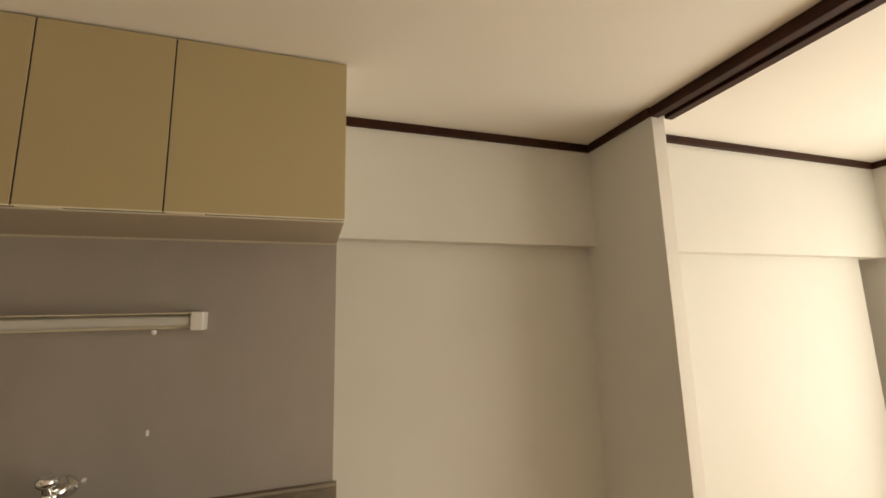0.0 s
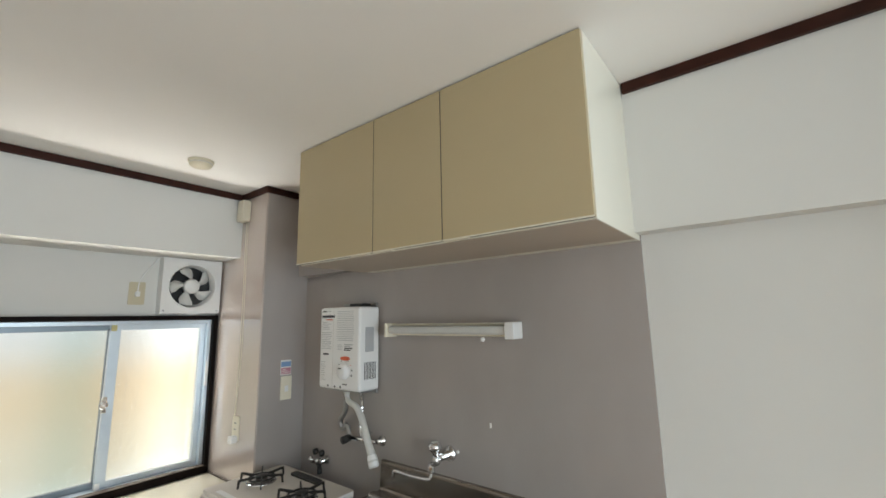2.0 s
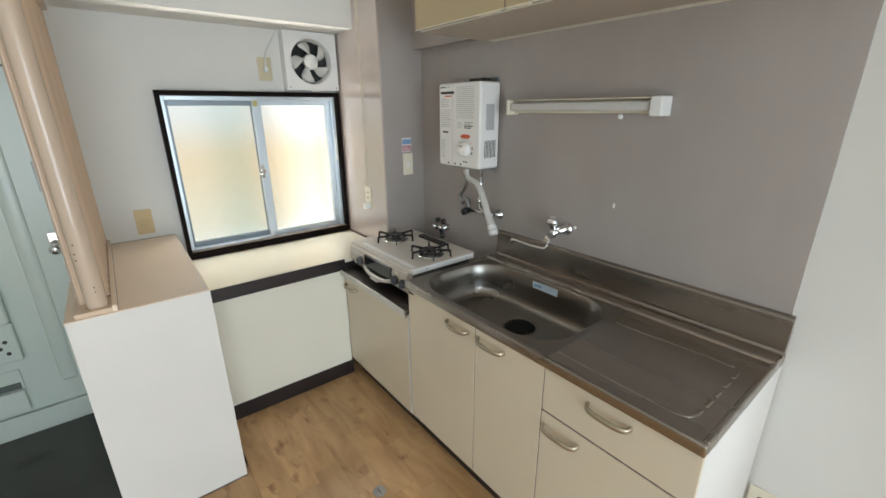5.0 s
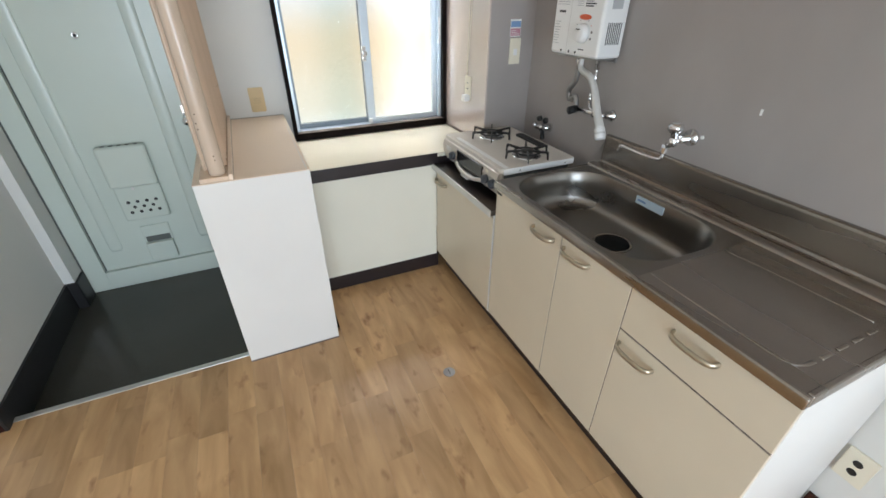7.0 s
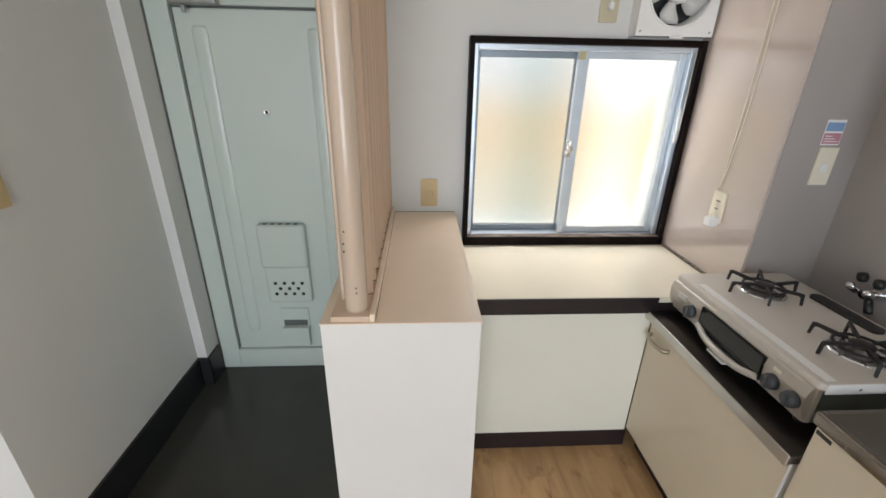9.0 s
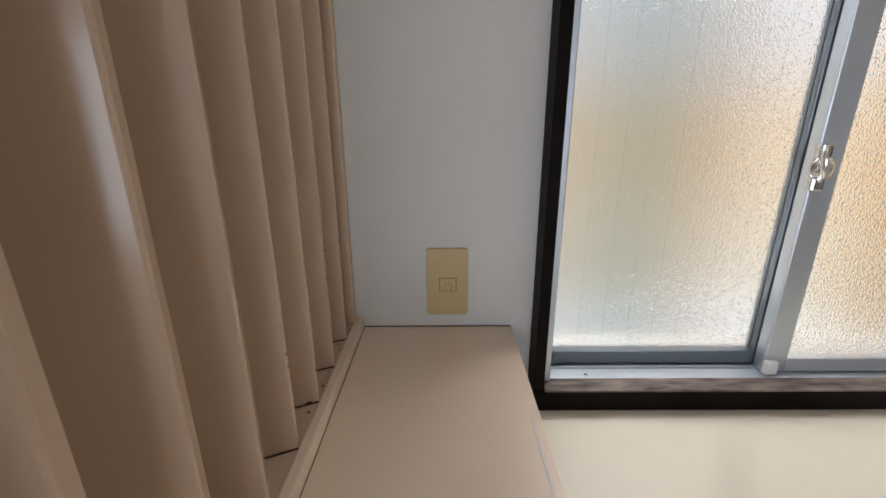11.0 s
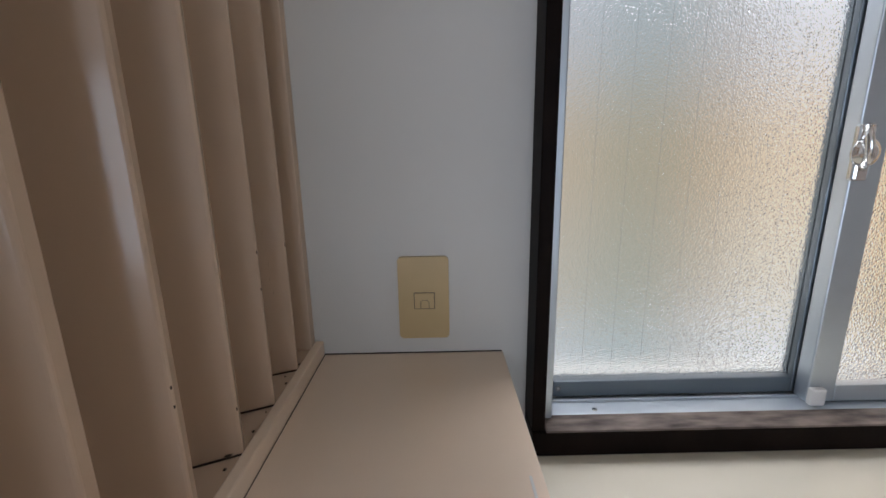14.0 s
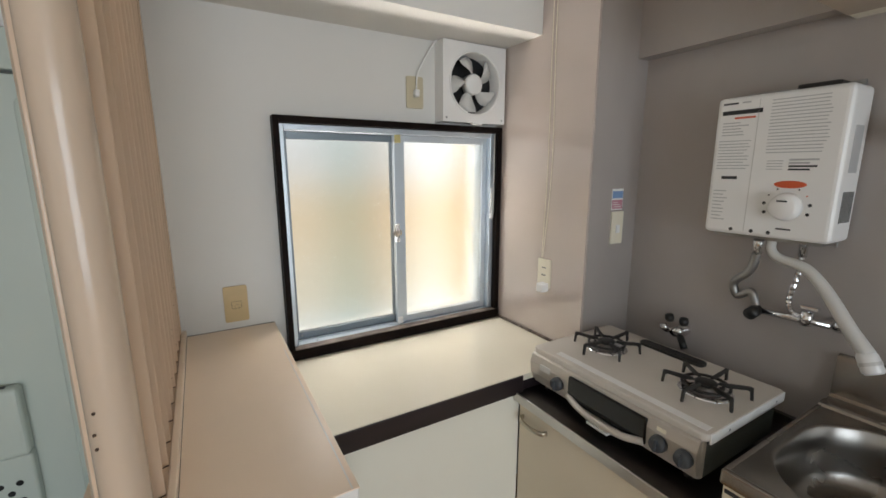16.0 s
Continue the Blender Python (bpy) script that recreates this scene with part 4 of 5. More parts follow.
for k in range(17):
    print_bar(-1.146, -1.020 + rng.uniform(-0.012, 0.0), 1.440 + 0.0082 * k, 1.4422 + 0.0082 * k, INK, h)
for k in range(4):
    print_bar(-1.140, -1.105, 1.398 + 0.007 * k, 1.400 + 0.007 * k, INK, h)
for k in range(4):
    print_bar(-1.092, -1.040 + rng.uniform(-0.015, 0.01), 1.396 + 0.008 * k, 1.4005 + 0.008 * k, INK_DARK if k < 2 else INK, h)
print_bar(-1.246, -1.206, 1.372, 1.380, INK_DARK, h, "print_band")
for k in range(9):
    print_bar(-1.262, -1.228 + rng.uniform(-0.01, 0.004), 1.258 + 0.010 * k, 1.2605 + 0.010 * k, INK, h)
part("warning_mark", lathe([(0.034, 0), (0.034, 0.0012)], (0, 0, 0), (0, -1, 0), 24), RED, h, "oval red warning mark")
wm = h.children[-1]
wm.scale = (1, 1, 0.28)
wm.location = Vector((-1.083, hy - 0.0002, 1.361)) - BASES[h.name]
wm.data.transform(Matrix.Translation(BASES[h.name]))
part("dial", lathe([(0.036, 0), (0.034, 0.010), (0.030, 0.024), (0.026, 0.027), (0.001, 0.028)], (-1.085, hy, 1.305), (0, -1, 0), 32), WHITE, h, "white round dial", True)
part("dial_mark", box(-1.096, -1.074, hy - 0.0285, hy - 0.027, 1.318, 1.322), INK_DARK, h)
for k in range(9):
    a = radians(-20 + 27.5 * k)
    part("dial_tick", cyl((-1.085 + 0.049 * math.cos(a), hy - 0.001, 1.305 + 0.049 * math.sin(a)), (-1.085 + 0.049 * math.cos(a), hy + 0.001, 1.305 + 0.049 * math.sin(a)), 0.0042 if k in (0, 1, 7, 8) else 0.002, seg=10), INK_DARK if k != 2 else RED, h)
print_bar(-1.10, -1.068, 1.245, 1.249, INK_DARK, h)
for x in (-1.205, -1.155, -1.115):
    part("print_dot", cyl((x, hy - 0.0008, 1.234), (x, hy + 0.001, 1.234), 0.005, seg=10), INK_DARK, h)
part("side_window", box(hx1 - 0.001, hx1 + 0.001, 1.650, 1.700, 1.390, 1.500, 0.0005), INK, h, "grey side vent window")
for k in range(8):
    part("vent", box(hx1 - 0.001, hx1 + 0.0008, 1.645 + 0.009 * k, 1.649 + 0.009 * k, 1.270, 1.345), INK_DARK, h, "dark vent slot")
part("spout", tube(smooth_path([(-1.120, 1.665, 1.222), (-1.119, 1.660, 1.186), (-1.098, 1.655, 1.165), (-1.035, 1.645, 1.150), (-0.985, 1.635, 1.105), (-0.925, 1.615, 1.030), (-0.885, 1.603, 0.985)], 6), 0.0098, 14, 0.0165), GREYPLASTIC, h, "pale grey swivel spout", True)
part("spray_head", lathe([(0.012, 0), (0.020, 0.015), (0.021, 0.050), (0.017, 0.056), (0.001, 0.057)], (-0.893, 1.605, 0.995), (0.5, -0.12, -0.95), 24), WHITE, h, "white spray head", True)
part("spray_ring", lathe([(0.0215, 0), (0.0215, 0.008)], (-0.880, 1.602, 0.970), (0.5, -0.12, -0.95), 24), GREYPLASTIC, h, "grey ring")
part("gas_union", lathe([(0.011, 0), (0.011, 0.02), (0.014, 0.024), (0.014, 0.040), (0.010, 0.046)], (-1.163, 1.690, 1.160), (0, 0, 1), 16), CHROME, h, "chrome union", True)
part("gas_hose", tube(smooth_path([(-1.163, 1.690, 1.165), (-1.175, 1.695, 1.11), (-1.215, 1.70, 1.065), (-1.205, 1.705, 1.025), (-1.172, 1.703, 1.045), (-1.156, 1.702, 1.022), (-1.150, 1.700, 0.998)], 6), 0.0115), PIPE, h, "grey bent gas hose", True)
part("cold_union", lathe([(0.010, 0), (0.010, 0.03), (0.013, 0.034), (0.013, 0.046)], (-1.063, 1.700, 1.170), (0, 0, 1), 16), CHROME, h, "chrome union", True)
flex = smooth_path([(-1.063, 1.700, 1.175), (-1.066, 1.702, 1.12), (-1.078, 1.705, 1.05), (-1.070, 1.708, 1.015), (-1.045, 1.712, 1.005)], 8)
part("flexible_pipe", tube(flex, 0.0080, 10, None, 0.22), CHROME, h, "ribbed chrome pipe", False)
v = thing("water_valve", (-1.06, YW, 1.0), "chrome wall valve under the water heater", "valve")
part("pipe", cyl((-1.150, 1.700, 0.996), (-0.985, 1.712, 0.998), 0.0095), CHROME, v, "", True)
part("black_knob", cyl((-1.148, 1.660, 0.990), (-1.148, 1.700, 0.996), 0.017), BLACK, v, "black round knob", True)
part("valve_body", lathe([(0.013, 0), (0.016, 0.02), (0.013, 0.04)], (-1.035, 1.707, 0.985), (0, 0, 1), 16), CHROME, v, "", True)
part("lever", box(-1.050, -1.010, 1.695, 1.715, 1.030, 1.040, 0.003), CHROME, v)
part("wall_flange", lathe([(0.024, 0), (0.022, 0.006), (0.010, 0.012), (0.010, 0.03)], (-0.975, YW - 0.002, 0.998), (0, -1, 0), 24), CHROME, v, "", True)

# ---- sink tap ----
t = thing("sink_tap", (-0.61, YW, 1.01), "chrome wall tap with round handle and swivel spout", "tap")
part("flange", lathe([(0.030, 0), (0.028, 0.007), (0.014, 0.016), (0.013, 0.06)], (-0.595, YW - 0.002, 1.010), (0, -1, 0), 24), CHROME, t, "", True)
part("body", lathe([(0.012, 0), (0.0155, 0.006), (0.0155, 0.026), (0.011, 0.032)], (-0.614, 1.685, 0.982), (0, 0, 1), 24), CHROME, t, "", True)
part("elbow", tube([(-0.595, 1.690, 1.008), (-0.606, 1.687, 1.002), (-0.618, 1.684, 0.988), (-0.632, 1.681, 0.980)], 0.0105), CHROME, t, "", True)
hd = part("handle", lathe([(0.010, 0), (0.0125, 0.004), (0.0125, 0.024), (0.021, 0.028), (0.0265, 0.038), (0.0255, 0.050), (0.014, 0.057), (0.001, 0.058)], (-0.614, 1.685, 1.006), (-0.06, -0.10, 1), 24), CHROME, t, "round chrome handle", True)
part("handle_cap", lathe([(0.0125, 0), (0.0125, 0.002), (0.001, 0.003)], (-0.6175, 1.6795, 1.0615), (-0.06, -0.10, 1), 20), GREYPLASTIC, hd, "pale grey cap")
part("spout_nut", lathe([(0.009, 0), (0.0125, 0.004), (0.0125, 0.024), (0.010, 0.034)], (-0.636, 1.680, 0.948), (0, 0, 1), 8), CHROME, t)
part("spout", tube(smooth_path([(-0.636, 1.680, 0.952), (-0.638, 1.678, 0.934), (-0.652, 1.672, 0.925), (-0.720, 1.655, 0.928), (-0.785, 1.640, 0.937), (-0.797, 1.638, 0.931), (-0.801, 1.638, 0.914)], 6), 0.0065), CHROME, t, "slim chrome spout", True)
part("wall_plug", lathe([(0.006, 0), (0.006, 0.004)], (-0.555, YW - 0.002, 1.022), (0, -1, 0), 12), WHITE, t)
e = solid("wall_filler_mark", box(-0.406, -0.398, YW - 0.0035, YW - 0.0015, 1.130, 1.148, 0.001), WHITE, "small white filler spot on the splashback", "mark")

# ---- gas cock ----
g = thing("gas_cock", (-1.37, YW, 0.84), "chrome double gas cock with black knobs behind the stove", "gas cock")
part("body", lathe([(0.022, 0), (0.022, 0.01), (0.015, 0.02), (0.015, 0.06)], (-1.370, YW - 0.002, 0.850), (0, -1, 0), 20), CHROME, g, "", True)
for dx in (-0.020, 0.020):
    part("outlet", lathe([(0.009, 0), (0.012, 0.012), (0.012, 0.034), (0.008, 0.040)], (-1.370 + dx, 1.69, 0.848), (dx * 8, -0.6, 0.5), 16), CHROME, g, "", True)
    part("knob", lathe([(0.013, 0), (0.015, 0.010), (0.013, 0.022), (0.001, 0.024)], (-1.370 + dx * 1.2, 1.695, 0.885), (dx * 4, -0.3, 1), 16), BLACK, g, "black knob", True)
part("hose_nozzle", cyl((-1.345, 1.68, 0.845), (-1.32, 1.665, 0.815), 0.011), BLACK, g, "", True)

# ---- stove cabinet ----
DZ = 0.125
sc = thing("stove_cabinet", (-1.28, 1.46, 0), "cream base cabinet with steel platform under the stove", "cabinet")
part("body", box(-1.598, -0.972, 1.222, YW - 0.004, 0.09, 0.628, 0.001), PALE, sc)
part("kick_board", box(-1.595, -0.972, 1.262, 1.275, 0.0, 0.09), BLACK_BAND, sc, "dark recessed kick board")
door = part("door", box(-1.594, -0.986, 1.204, 1.221, 0.112, 0.618, 0.002), CREAM, sc)
part("door_edge", box(-0.9855, -0.979, 1.203, 1.221, 0.112, 0.640, 0.001), WHITE, sc, "white side edge")
# front lip in brighter steel, platform and rear guard in darker steel
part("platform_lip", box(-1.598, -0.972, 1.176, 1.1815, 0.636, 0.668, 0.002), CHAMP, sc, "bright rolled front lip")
part("platform", box(-1.598, -0.972, 1.182, YW - 0.004, 0.640, 0.664, 0.003), STEEL_DARK, sc, "dark stainless platform")
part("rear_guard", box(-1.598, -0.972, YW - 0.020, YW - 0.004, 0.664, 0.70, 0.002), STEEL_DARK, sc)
part("side_guard", box(-1.598, -1.592, 1.182, YW - 0.02, 0.664, 0.722, 0.001), BLACK_BAND, sc, "dark band against the counter")


def handle_on(door_part, x0, x1, y, z):
    """A bowed metal pull, its feet on the door's face at y."""
    n_pts = smooth_path([(x0, y + 0.001, z), (x0 + 0.004, y - 0.016, z), (x0 + 0.022, y - 0.026, z), ((x0 + x1) / 2, y - 0.029, z), (x1 - 0.022, y - 0.026, z), (x1 - 0.004, y - 0.016, z), (x1, y + 0.001, z)], 5)
    bmx = bmesh.new()
    rings = []
    for i, q in enumerate(n_pts):
        dd = (n_pts[min(i + 1, len(n_pts) - 1)] - n_pts[max(i - 1, 0)]).normalized()
        nn = Vector((-dd.y, dd.x, 0))
        rings.append([bmx.verts.new(q + nn * a + Vector((0, 0, bz))) for a, bz in ((-0.003, -0.007), (0.003, -0.007), (0.004, 0), (0.003, 0.007), (-0.003, 0.007), (-0.004, 0))])
    for a, c2 in zip(rings, rings[1:]):
        for k in range(6):
            bmx.faces.new((a[k], a[(k + 1) % 6], c2[(k + 1) % 6], c2[k]))
    bmx.faces.new(rings[0])
    bmx.faces.new(rings[-1])
    bmesh.ops.recalc_face_normals(bmx, faces=bmx.faces)
    return part("handle", bmx, HANDLE, door_part, "bowed champagne metal handle", True)


HANDLE = material("champagne_metal", (0.52, 0.46, 0.36), 0.32, metal=0.85, vary=0.06)
handle_on(door, -1.575, -1.465, 1.204, 0.578)

# ---- sink unit ----
SX0, SX1, SY, SZ = -0.968, 0.180, 1.184, 0.802
su = thing("sink_cabinet", ((SX0 + SX1) / 2, 1.46, 0), "cream sink base cabinet with doors and a drawer", "cabinet")
part("side_left", box(SX0, SX0 + 0.016, 1.218, YW - 0.004, 0.10, SZ - 0.026, 0.001), PALE, su)
part("side_right", box(SX1 - 0.016, SX1, 1.205, YW - 0.004, 0.0, SZ - 0.026, 0.001), SHELF_SIDE, su, "white end panel")
part("kick_board", box(SX0, SX1 - 0.016, 1.262, 1.275, 0.0, 0.10), BLACK_BAND, su, "dark recessed kick board")
part("floor_panel", box(SX0 + 0.016, SX1 - 0.016, 1.218, YW - 0.004, 0.10, 0.115), PALE, su)
part("front_rail", box(SX0 + 0.016, SX1 - 0.016, 1.218, 1.222, 0.115, SZ - 0.026), WORN_WOOD, su, "brown gap behind the doors")
d1 = part("door", box(SX0 + 0.002, -0.5515, 1.200, 1.217, DZ, SZ - 0.030, 0.002), CREAM, su)
d2 = part("door", box(-0.5485, -0.2515, 1.200, 1.217, DZ, SZ - 0.030, 0.002), CREAM, su)
d3 = part("drawer", box(-0.2485, SX1 - 0.002, 1.200, 1.217, 0.618, SZ - 0.030, 0.002), CREAM, su)
d4 = part("door", box(-0.2485, SX1 - 0.002, 1.200, 1.217, DZ, 0.612, 0.002), CREAM, su)
for x in (-0.5500, -0.2500):
    part("door_gap", box(x - 0.0014, x + 0.0014, 1.2018, 1.2175, DZ, SZ - 0.031), WORN_WOOD, su, "brown gap between the doors")
part("drawer_gap", box(-0.2480, SX1 - 0.003, 1.2018, 1.2175, 0.6122, 0.6178), WORN_WOOD, su, "brown gap under the drawer")
handle_on(d1, -0.700, -0.585, 1.200, 0.728)
handle_on(d2, -0.530, -0.410, 1.200, 0.730)
handle_on(d3, -0.102, 0.018, 1.200, 0.728)
handle_on(d4, -0.236, -0.116, 1.200, 0.570)
part("label", box(SX0 + 0.006, SX0 + 0.040, 1.1988, 1.2002, 0.748, 0.757), INK_DARK, d1, "dark printed label")

top = thing("sink", ((SX0 + SX1) / 2, 1.46, SZ), "stainless steel sink top with basin and drainboard", "sink")
bx0, bx1, by0, by1 = -0.950, -0.258, 1.210, 1.642
N = 9
rim = rounded(bx0, bx1, by0, by1, 0.160, N)
tb = bmesh.new()
yb = 1.655
# flat top round the basin, sewn from the outer rectangle to the rim
def on_rect(px, py):
    cx, cy = (bx0 + bx1) / 2, (by0 + by1) / 2
    dx, dy = px - cx, py - cy
    ts = []
    if dx > 1e-6: ts.append((-0.245 - cx) / dx)
    if dx < -1e-6: ts.append((SX0 - cx) / dx)
    if dy > 1e-6: ts.append((yb - cy) / dy)
    if dy < -1e-6: ts.append((SY + 0.004 - cy) / dy)
    k = min(ts)
    return cx + dx * k, cy + dy * k


ov = [tb.verts.new((*on_rect(x, y), SZ)) for x, y in rim]
levels = [(0.0, 0.0), (-0.003, 0.002), (-0.008, 0.002), (-0.013, -0.004), (-0.017, -0.060), (-0.022, -0.108), (-0.030, -0.128), (-0.044, -0.140), (-0.066, -0.145)]
loops = []
for inset, dz in levels:
    loops.append([tb.verts.new((x, y, SZ + dz)) for x, y in rounded(bx0 - inset, bx1 + inset, by0 - inset, by1 + inset, 0.160 + inset, N)])
for a, c2 in zip([ov] + loops, loops):
    for k in range(len(a)):
        j = (k + 1) % len(a)
        tb.faces.new((a[k], a[j], c2[j], c2[k]))
tb.faces.new(loops[-1])
bmesh.ops.recalc_face_normals(tb, faces=tb.faces)
part("basin", tb, BASIN, top, "polished steel basin", True)
cm = bmesh.new()
for cx, cy, sx, sy in ((SX0, SY + 0.004, 1, 1), (SX0, yb, 1, -1)):
    add_box(cm, min(cx, cx + sx * 0.03), max(cx, cx + sx * 0.03), min(cy, cy + sy * 0.03), max(cy, cy + sy * 0.03), SZ - 0.004, SZ - 0.0006)
part("corner_plate", cm, STEEL, top)
part("front_lip", box(SX0, SX1 + 0.002, SY, SY + 0.016, SZ - 0.030, SZ + 0.003, 0.005, 3), STEEL, top, "rolled steel front edge", True)
part("right_lip", box(SX1 - 0.012, SX1 + 0.002, SY + 0.016, YW - 0.004, SZ - 0.030, SZ + 0.003, 0.004, 3), STEEL, top)
part("left_lip", box(SX0, SX0 + 0.010, SY + 0.016, YW - 0.004, SZ - 0.030, SZ + 0.002, 0.003, 3), STEEL, top)
part("drainboard", box(-0.245, SX1 - 0.012, SY + 0.004, yb, SZ - 0.006, SZ, 0.0), STEEL, top, "flat steel drainboard")
def bead(points):
    """A low pressed line in the steel."""
    line = tube(smooth_path([(x, y, SZ) for x, y in points], 6), 0.0052, 10)
    for v in line.verts:
        v.co.z = SZ + (v.co.z - SZ) * 0.45
    part("bead", line, STEEL, top, "pressed bead on the drainboard", True)


bead([(-0.238, 1.247), (-0.10, 1.245), (0.06, 1.244), (0.106, 1.250), (0.124, 1.272), (0.127, 1.300)])
for k in range(4):
    bead([(0.1275, 1.322 + 0.058 * k), (0.1280, 1.340 + 0.058 * k), (0.1280, 1.358 + 0.058 * k)])
bead([(0.112, 1.558), (0.04, 1.556), (-0.10, 1.548), (-0.238, 1.536)])
# raised ridge and backguard, one folded sheet
fold = [(1.653, SZ - 0.006), (1.653, SZ), (1.657, SZ + 0.006), (1.664, SZ + 0.009), (1.688, SZ + 0.009), (1.694, SZ + 0.006), (1.699, SZ + 0.003), (1.714, SZ + 0.003), (1.720, SZ + 0.006), (1.7235, SZ + 0.014),
        (1.7285, SZ + 0.110), (1.7300, SZ + 0.118), (1.734, SZ + 0.1215), (1.7455, SZ + 0.122), (1.7455, SZ - 0.006)]
bg = prism(fold, SX0 + 0.002, SX1)
for v in bg.verts:
    v.co = (v.co.z, v.co.x, v.co.y)
bmesh.ops.recalc_face_normals(bg, faces=bg.faces)
part("backguard", bg, STEEL, top, "folded steel ridge and backguard against the wall")
part("drain", lathe([(0.070, 0), (0.068, 0.002), (0.063, 0.0025), (0.061, 0.0010)], (-0.578, 1.468, SZ - 0.145), (0, 0, 1), 32), STEEL, top, "steel drain ring", True)
part("drain_cover", lathe([(0.061, 0), (0.060, 0.002), (0.030, 0.0028), (0.001, 0.003)], (-0.578, 1.468, SZ - 0.1445), (0, 0, 1), 32), RUBBER, top, "black rubber drain cover", True)
lab = part("label", box(-0.652, -0.528, by1 - 0.0180, by1 - 0.0140, SZ - 0.042, SZ - 0.012), LABELBLUE, top, "pale blue printed label")
part("print_line", box(-0.644, -0.606, by1 - 0.0186, by1 - 0.0178, SZ - 0.031, SZ - 0.023), BLUE, lab)

# ---- gas stove ----
GX0, GX1, GY0, GY1 = -1.594, -1.030, 1.245, 1.640
g = thing("gas_stove", (-1.312, 1.44, 0.664), "champagne two-burner gas stove with grill", "stove")
bd = prism(rounded(GX0 + 0.004, GX1 - 0.010, GY0 + 0.012, GY1 - 0.02, 0.012, 4), 0.694, 0.795)
part("body", bd, STOVE_FACE, g)
for x in (GX0 + 0.04, GX1 - 0.05):
    for y in (GY0 + 0.05, GY1 - 0.06):
        part("foot", cyl((x, y, 0.664), (x, y, 0.694), 0.012), BLACK, g, "black rubber foot")
tp = prism(rounded(GX0, GX1, GY0 + 0.008, GY1, 0.018, 5), 0.797, 0.814)
bmesh.ops.bevel(tp, geom=[e for e in tp.edges if abs(e.verts[0].co.z - e.verts[1].co.z) < 1e-5 and e.verts[0].co.z > 0.81], offset=0.004, segments=2, profile=0.5, affect="EDGES")
part("top_plate", tp, STOVE_TOP, g, "grey-beige enamelled top")
part("top_edge", box(GX1 - 0.0015, GX1 + 0.003, GY0 + 0.022, GY1 - 0.012, 0.788, 0.8145, 0.0015), WHITE, g, "white side edge")
for y in (GY0 + 0.10, GY1 - 0.06):
    part("edge_screw", lathe([(0.0035, 0), (0.0035, 0.001), (0.001, 0.0013)], (GX1 + 0.0028, y, 0.801), (1, 0, 0), 10), PIPE, g, "small steel screw")
# added dark plate: paints the shade below the stove's right edge
part("side_shadow_plate", box(GX1 - 0.013, GX1 - 0.0095, GY0 + 0.03, GY1 - 0.03, 0.694, 0.786), SEAM_AND_SHADE, g, "dark plate standing in for shade on the side")
part("front_stripe", box(GX0 + 0.085, GX1 - 0.012, GY0 + 0.028, GY0 + 0.052, 0.8138, 0.8155, 0.0005), WHITE, g, "white stripe along the front of the top")
fa = bmesh.new()
sec = [(GY0 + 0.014, 0.797), (GY0 + 0.004, 0.790), (GY0 - 0.004, 0.765), (GY0 - 0.001, 0.728), (GY0 + 0.008, 0.704), (GY0 + 0.020, 0.699)]
la = [fa.verts.new((GX0 + 0.003, y, z)) for y, z in sec]
lb = [fa.verts.new((GX1 - 0.012, y, z)) for y, z in sec]
for k in range(len(sec) - 1):
    fa.faces.new((la[k], lb[k], lb[k + 1], la[k + 1]))
fa.faces.new(la)
fa.faces.new(list(reversed(lb)))
fa.faces.new((la[0], la[-1], lb[-1], lb[0]))
bmesh.ops.recalc_face_normals(fa, faces=fa.faces)
face = part("front_panel", fa, STOVE_FACE, g, "champagne front panel")
grill = part("grill_door", box(-1.420, -1.165, GY0 - 0.009, GY0 + 0.002, 0.712, 0.786, 0.003), DARKGLASS, g, "dark grill glass")
part("grill_handle", tube(smooth_path([(-1.418, GY0 - 0.008, 0.722), (-1.36, GY0 - 0.020, 0.711), (-1.29, GY0 - 0.024, 0.708), (-1.22, GY0 - 0.020, 0.711), (-1.167, GY0 - 0.008, 0.722)], 6), 0.0095), STOVE_FACE, grill, "bowed grill handle", True)
part("grill_slide", box(-1.325, -1.255, GY0 - 0.034, GY0 - 0.004, 0.692, 0.699, 0.002), GREYPLASTIC, grill)
for x, mat in ((-1.462, GREYBLUE), (-1.128, GREYBLUE), (-1.066, GREYBLUE)):
    kn = part("knob", lathe([(0.021, 0), (0.021, 0.009), (0.018, 0.019), (0.001, 0.020)], (x, GY0 - 0.004, 0.742), (0, -1, 0), 24), mat, g, "blue-grey knob", True)
    part("knob_grip", box(x - 0.004, x + 0.004, GY0 - 0.030, GY0 - 0.018, 0.726, 0.758, 0.003), mat, kn)
part("mark", box(-1.545, -1.500, GY0 - 0.0052, GY0 - 0.0035, 0.752, 0.772), GREYPLASTIC, g)
part("mark", box(-1.138, -1.115, GY0 - 0.0052, GY0 - 0.0035, 0.772, 0.782), IVORY, g)
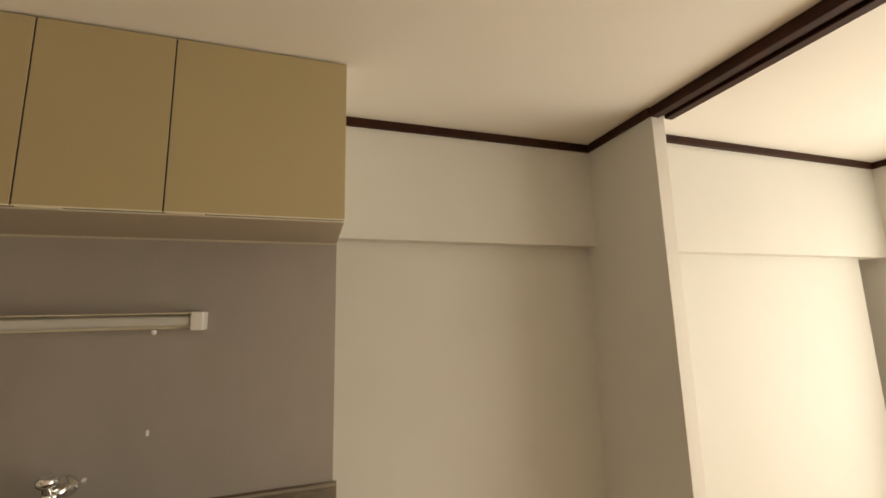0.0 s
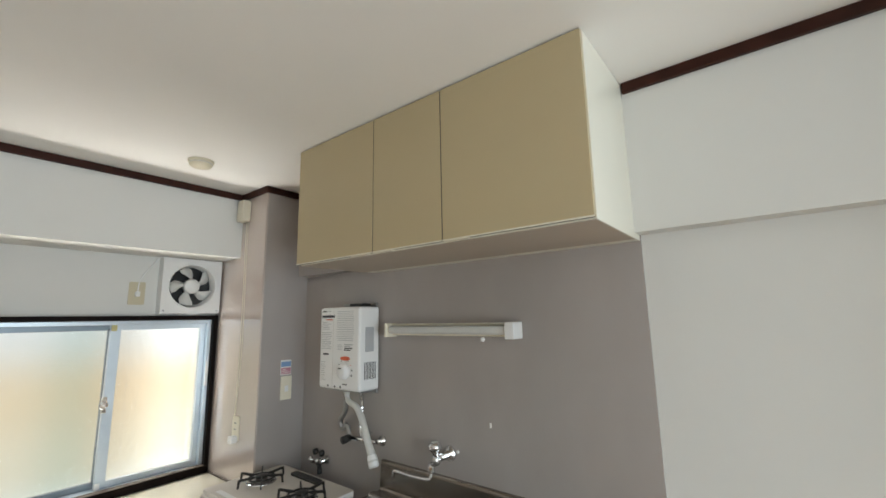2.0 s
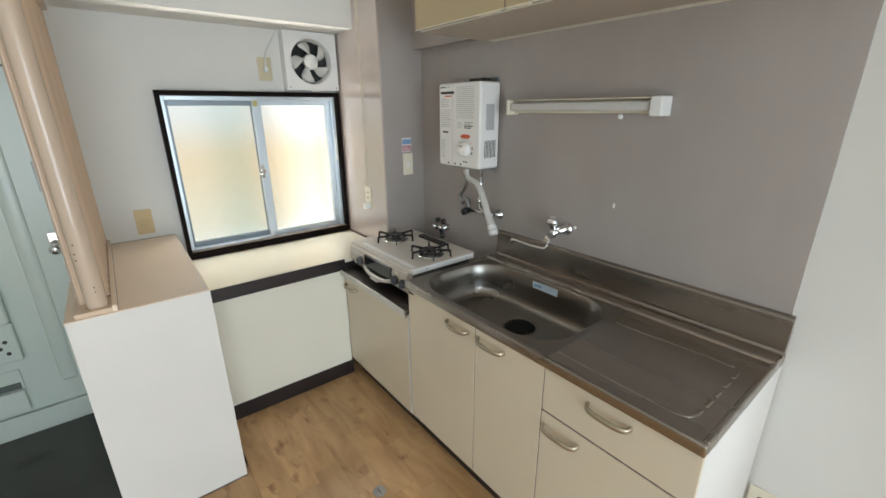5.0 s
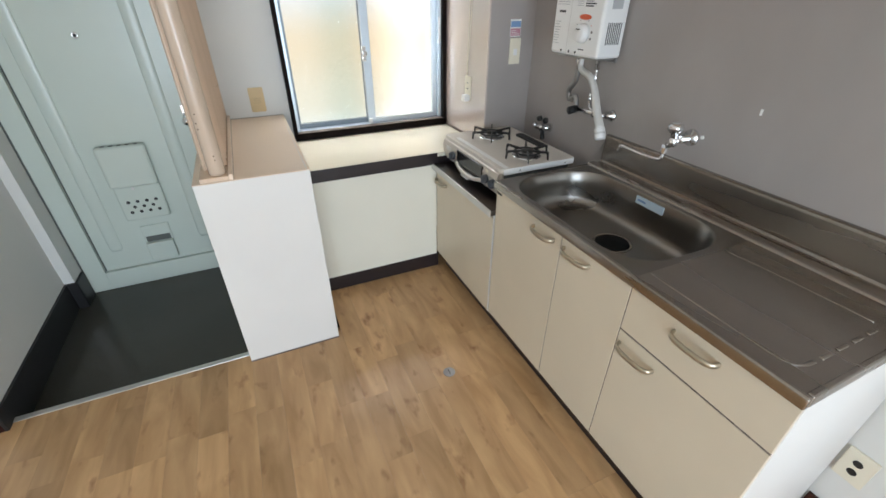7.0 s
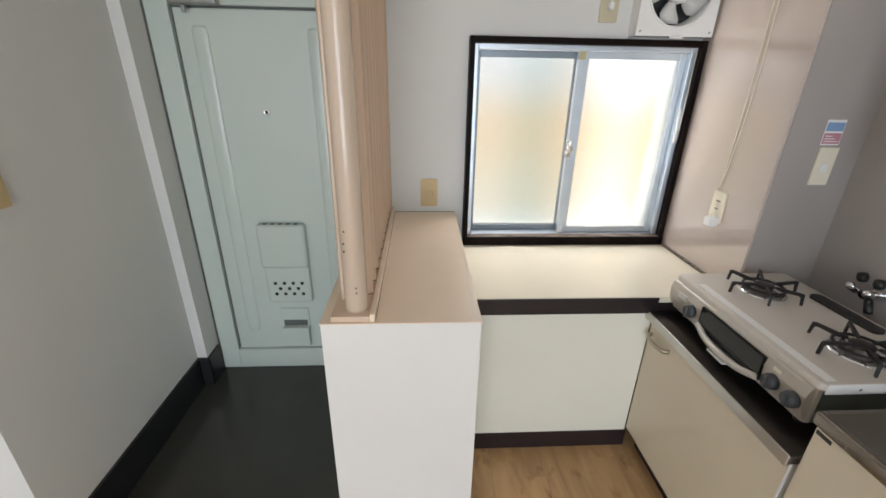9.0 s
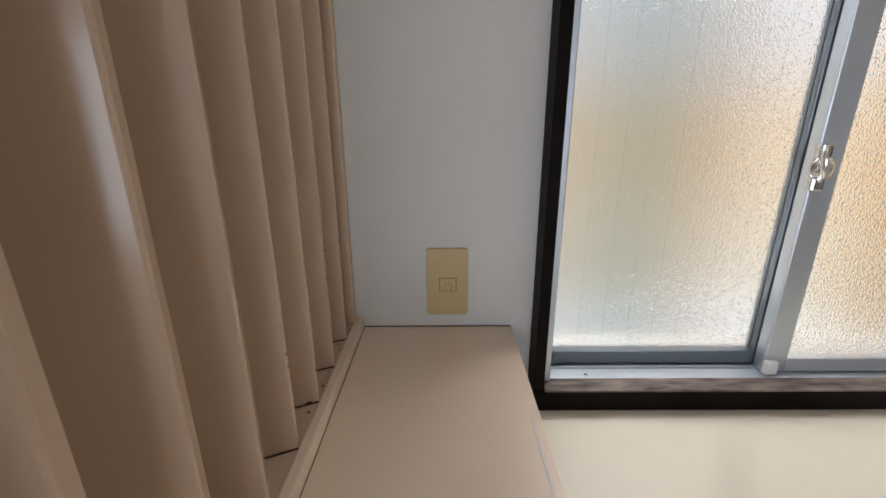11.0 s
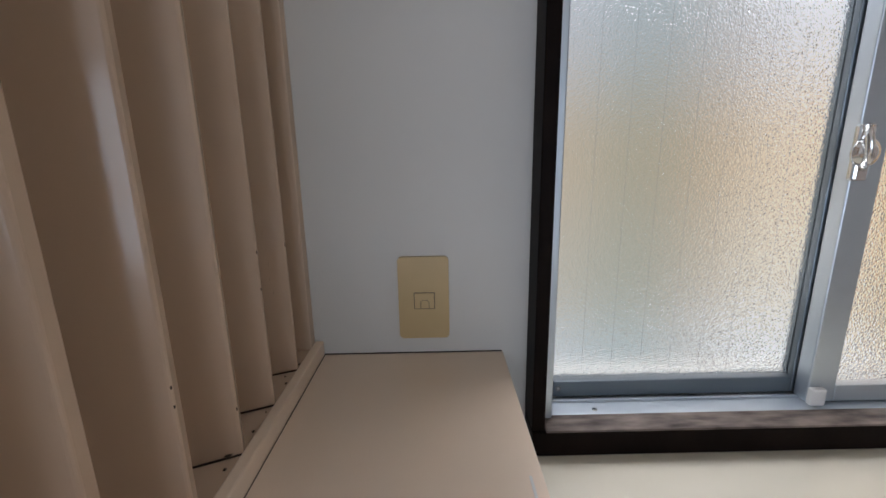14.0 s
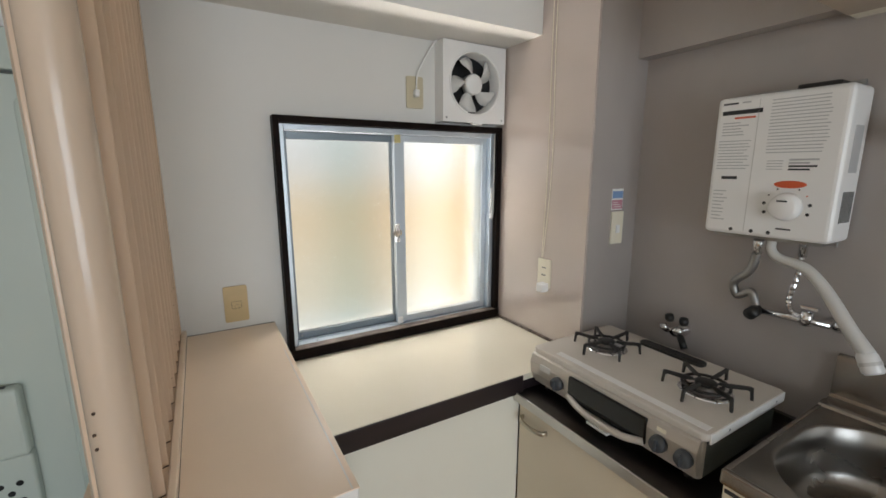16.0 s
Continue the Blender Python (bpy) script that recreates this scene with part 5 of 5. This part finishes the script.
for cx in (-1.458, -1.141):
    cy = 1.452
    bn = part("burner", lathe([(0.036, 0), (0.036, 0.003), (0.026, 0.005), (0.026, 0.014), (0.024, 0.019), (0.020, 0.022), (0.018, 0.016), (0.001, 0.017)], (cx, cy, 0.8135), (0, 0, 1), 32), STEEL_DARK, g, "burner head", True)
    part("drip_ring", lathe([(0.066, 0), (0.066, 0.003), (0.056, 0.006), (0.038, 0.0015)], (cx, cy, 0.8137), (0, 0, 1), 32), CHROME, bn, "chrome drip ring", True)
    part("cap", lathe([(0.027, 0), (0.027, 0.006), (0.020, 0.009), (0.001, 0.0095)], (cx, cy, 0.834), (0, 0, 1), 28), IRON, bn, "black burner cap", True)
    ring = [(cx + 0.056 * math.cos(radians(a)), cy + 0.056 * math.sin(radians(a)), 0.833) for a in range(0, 361, 12)]
    tv = part("trivet", tube(ring, 0.0042, 8), IRON, g, "black iron trivet", True)
    for k in range(6):
        a = radians(30 + 60 * k)
        spread = 0.112 if k % 3 == 1 else 0.106
        along, across = Vector((math.cos(a), math.sin(a), 0)), Vector((-math.sin(a), math.cos(a), 0)) * 0.0028
        side = [(spread, 0.8145), (spread - 0.003, 0.8490), (spread - 0.010, 0.8510), (0.030, 0.8450), (0.026, 0.8390), (0.050, 0.8350), (spread - 0.016, 0.8410), (spread - 0.010, 0.8380), (spread - 0.007, 0.8145)]
        arm = bmesh.new()
        ends = [[arm.verts.new(Vector((cx, cy, z)) + along * r + across * sgn) for r, z in side] for sgn in (-1, 1)]
        arm.faces.new(ends[0])
        arm.faces.new(list(reversed(ends[1])))
        for j in range(len(side)):
            i = (j + 1) % len(side)
            arm.faces.new((ends[0][j], ends[0][i], ends[1][i], ends[1][j]))
        bmesh.ops.recalc_face_normals(arm, faces=arm.faces)
        part("trivet_arm", arm, IRON, tv)
vt = prism(rounded(-1.425, -1.215, 1.572, 1.612, 0.015, 4), 0.8135, 0.823)
part("exhaust_cover", vt, IRON, g, "black grill exhaust cover")
for k in range(9):
    part("exhaust_slot", box(-1.412 + 0.022 * k, -1.402 + 0.022 * k, 1.580, 1.604, 0.8228, 0.8238), BLACK, g)

# ---- floor drain disc ----
e = thing("floor_disc", (-0.797, 0.915, 0), "small round metal plate set in the wood floor", "floor plate")
part("plate", lathe([(0.027, 0), (0.0262, 0.0015), (0.001, 0.0018)], (-0.797, 0.915, 0.0001), (0, 0, 1), 24), PIPE, e)
part("slot", box(-0.810, -0.784, 0.9135, 0.9165, 0.0016, 0.0026), IRON, e)

# ---- floorboards ----
floor_ob = bpy.data.objects["floor"]
BW, LENGTHS = 0.104, (0.30, 0.42, 0.55, 0.68)
plank_meshes = {}


def plank_mesh(length, width):
    key = (round(length, 3), round(width, 3))
    if key not in plank_meshes:
        bmx = box(0.00025, length - 0.00025, 0.00025, width - 0.00025, -0.003, 0.0, 0.0)
        me = bpy.data.meshes.new("plank")
        bmx.to_mesh(me)
        bmx.free()
        me.materials.append(FLOORWOOD)
        plank_meshes[key] = me
    return plank_meshes[key]


rest = bmesh.new()
rng = random.Random(21)
y = 0.325 - 22 * BW
while y < YW:
    width = min(BW, YW + 0.004 - y)
    x = -2.1 - rng.uniform(0, 0.6)
    while x < XR:
        length = rng.choice(LENGTHS)
        left = XW + 0.05 if y > YP1 - 0.05 else -1.266
        x0, x1 = max(x, left), min(x + length, XR)
        x += length
        if x1 - x0 < 0.02:
            continue
        if x0 < 0.75 and y > -1.25 and y < 1.28:
            ob = new("plank", plank_mesh(x1 - x0, width))
            ob.parent = floor_ob
            ob.location = (x0, y, 0)
        else:
            add_box(rest, x0 + 0.00025, x1 - 0.00025, y + 0.00025, y + width - 0.00025, -0.003, 0)
    y += BW
rest_me = bpy.data.meshes.new("planks_far")
rest.to_mesh(rest_me)
rest.free()
rest_me.materials.append(FLOORWOOD)
far = new("planks_far", rest_me)
far.parent = floor_ob
tagged(far, kind="stuff")
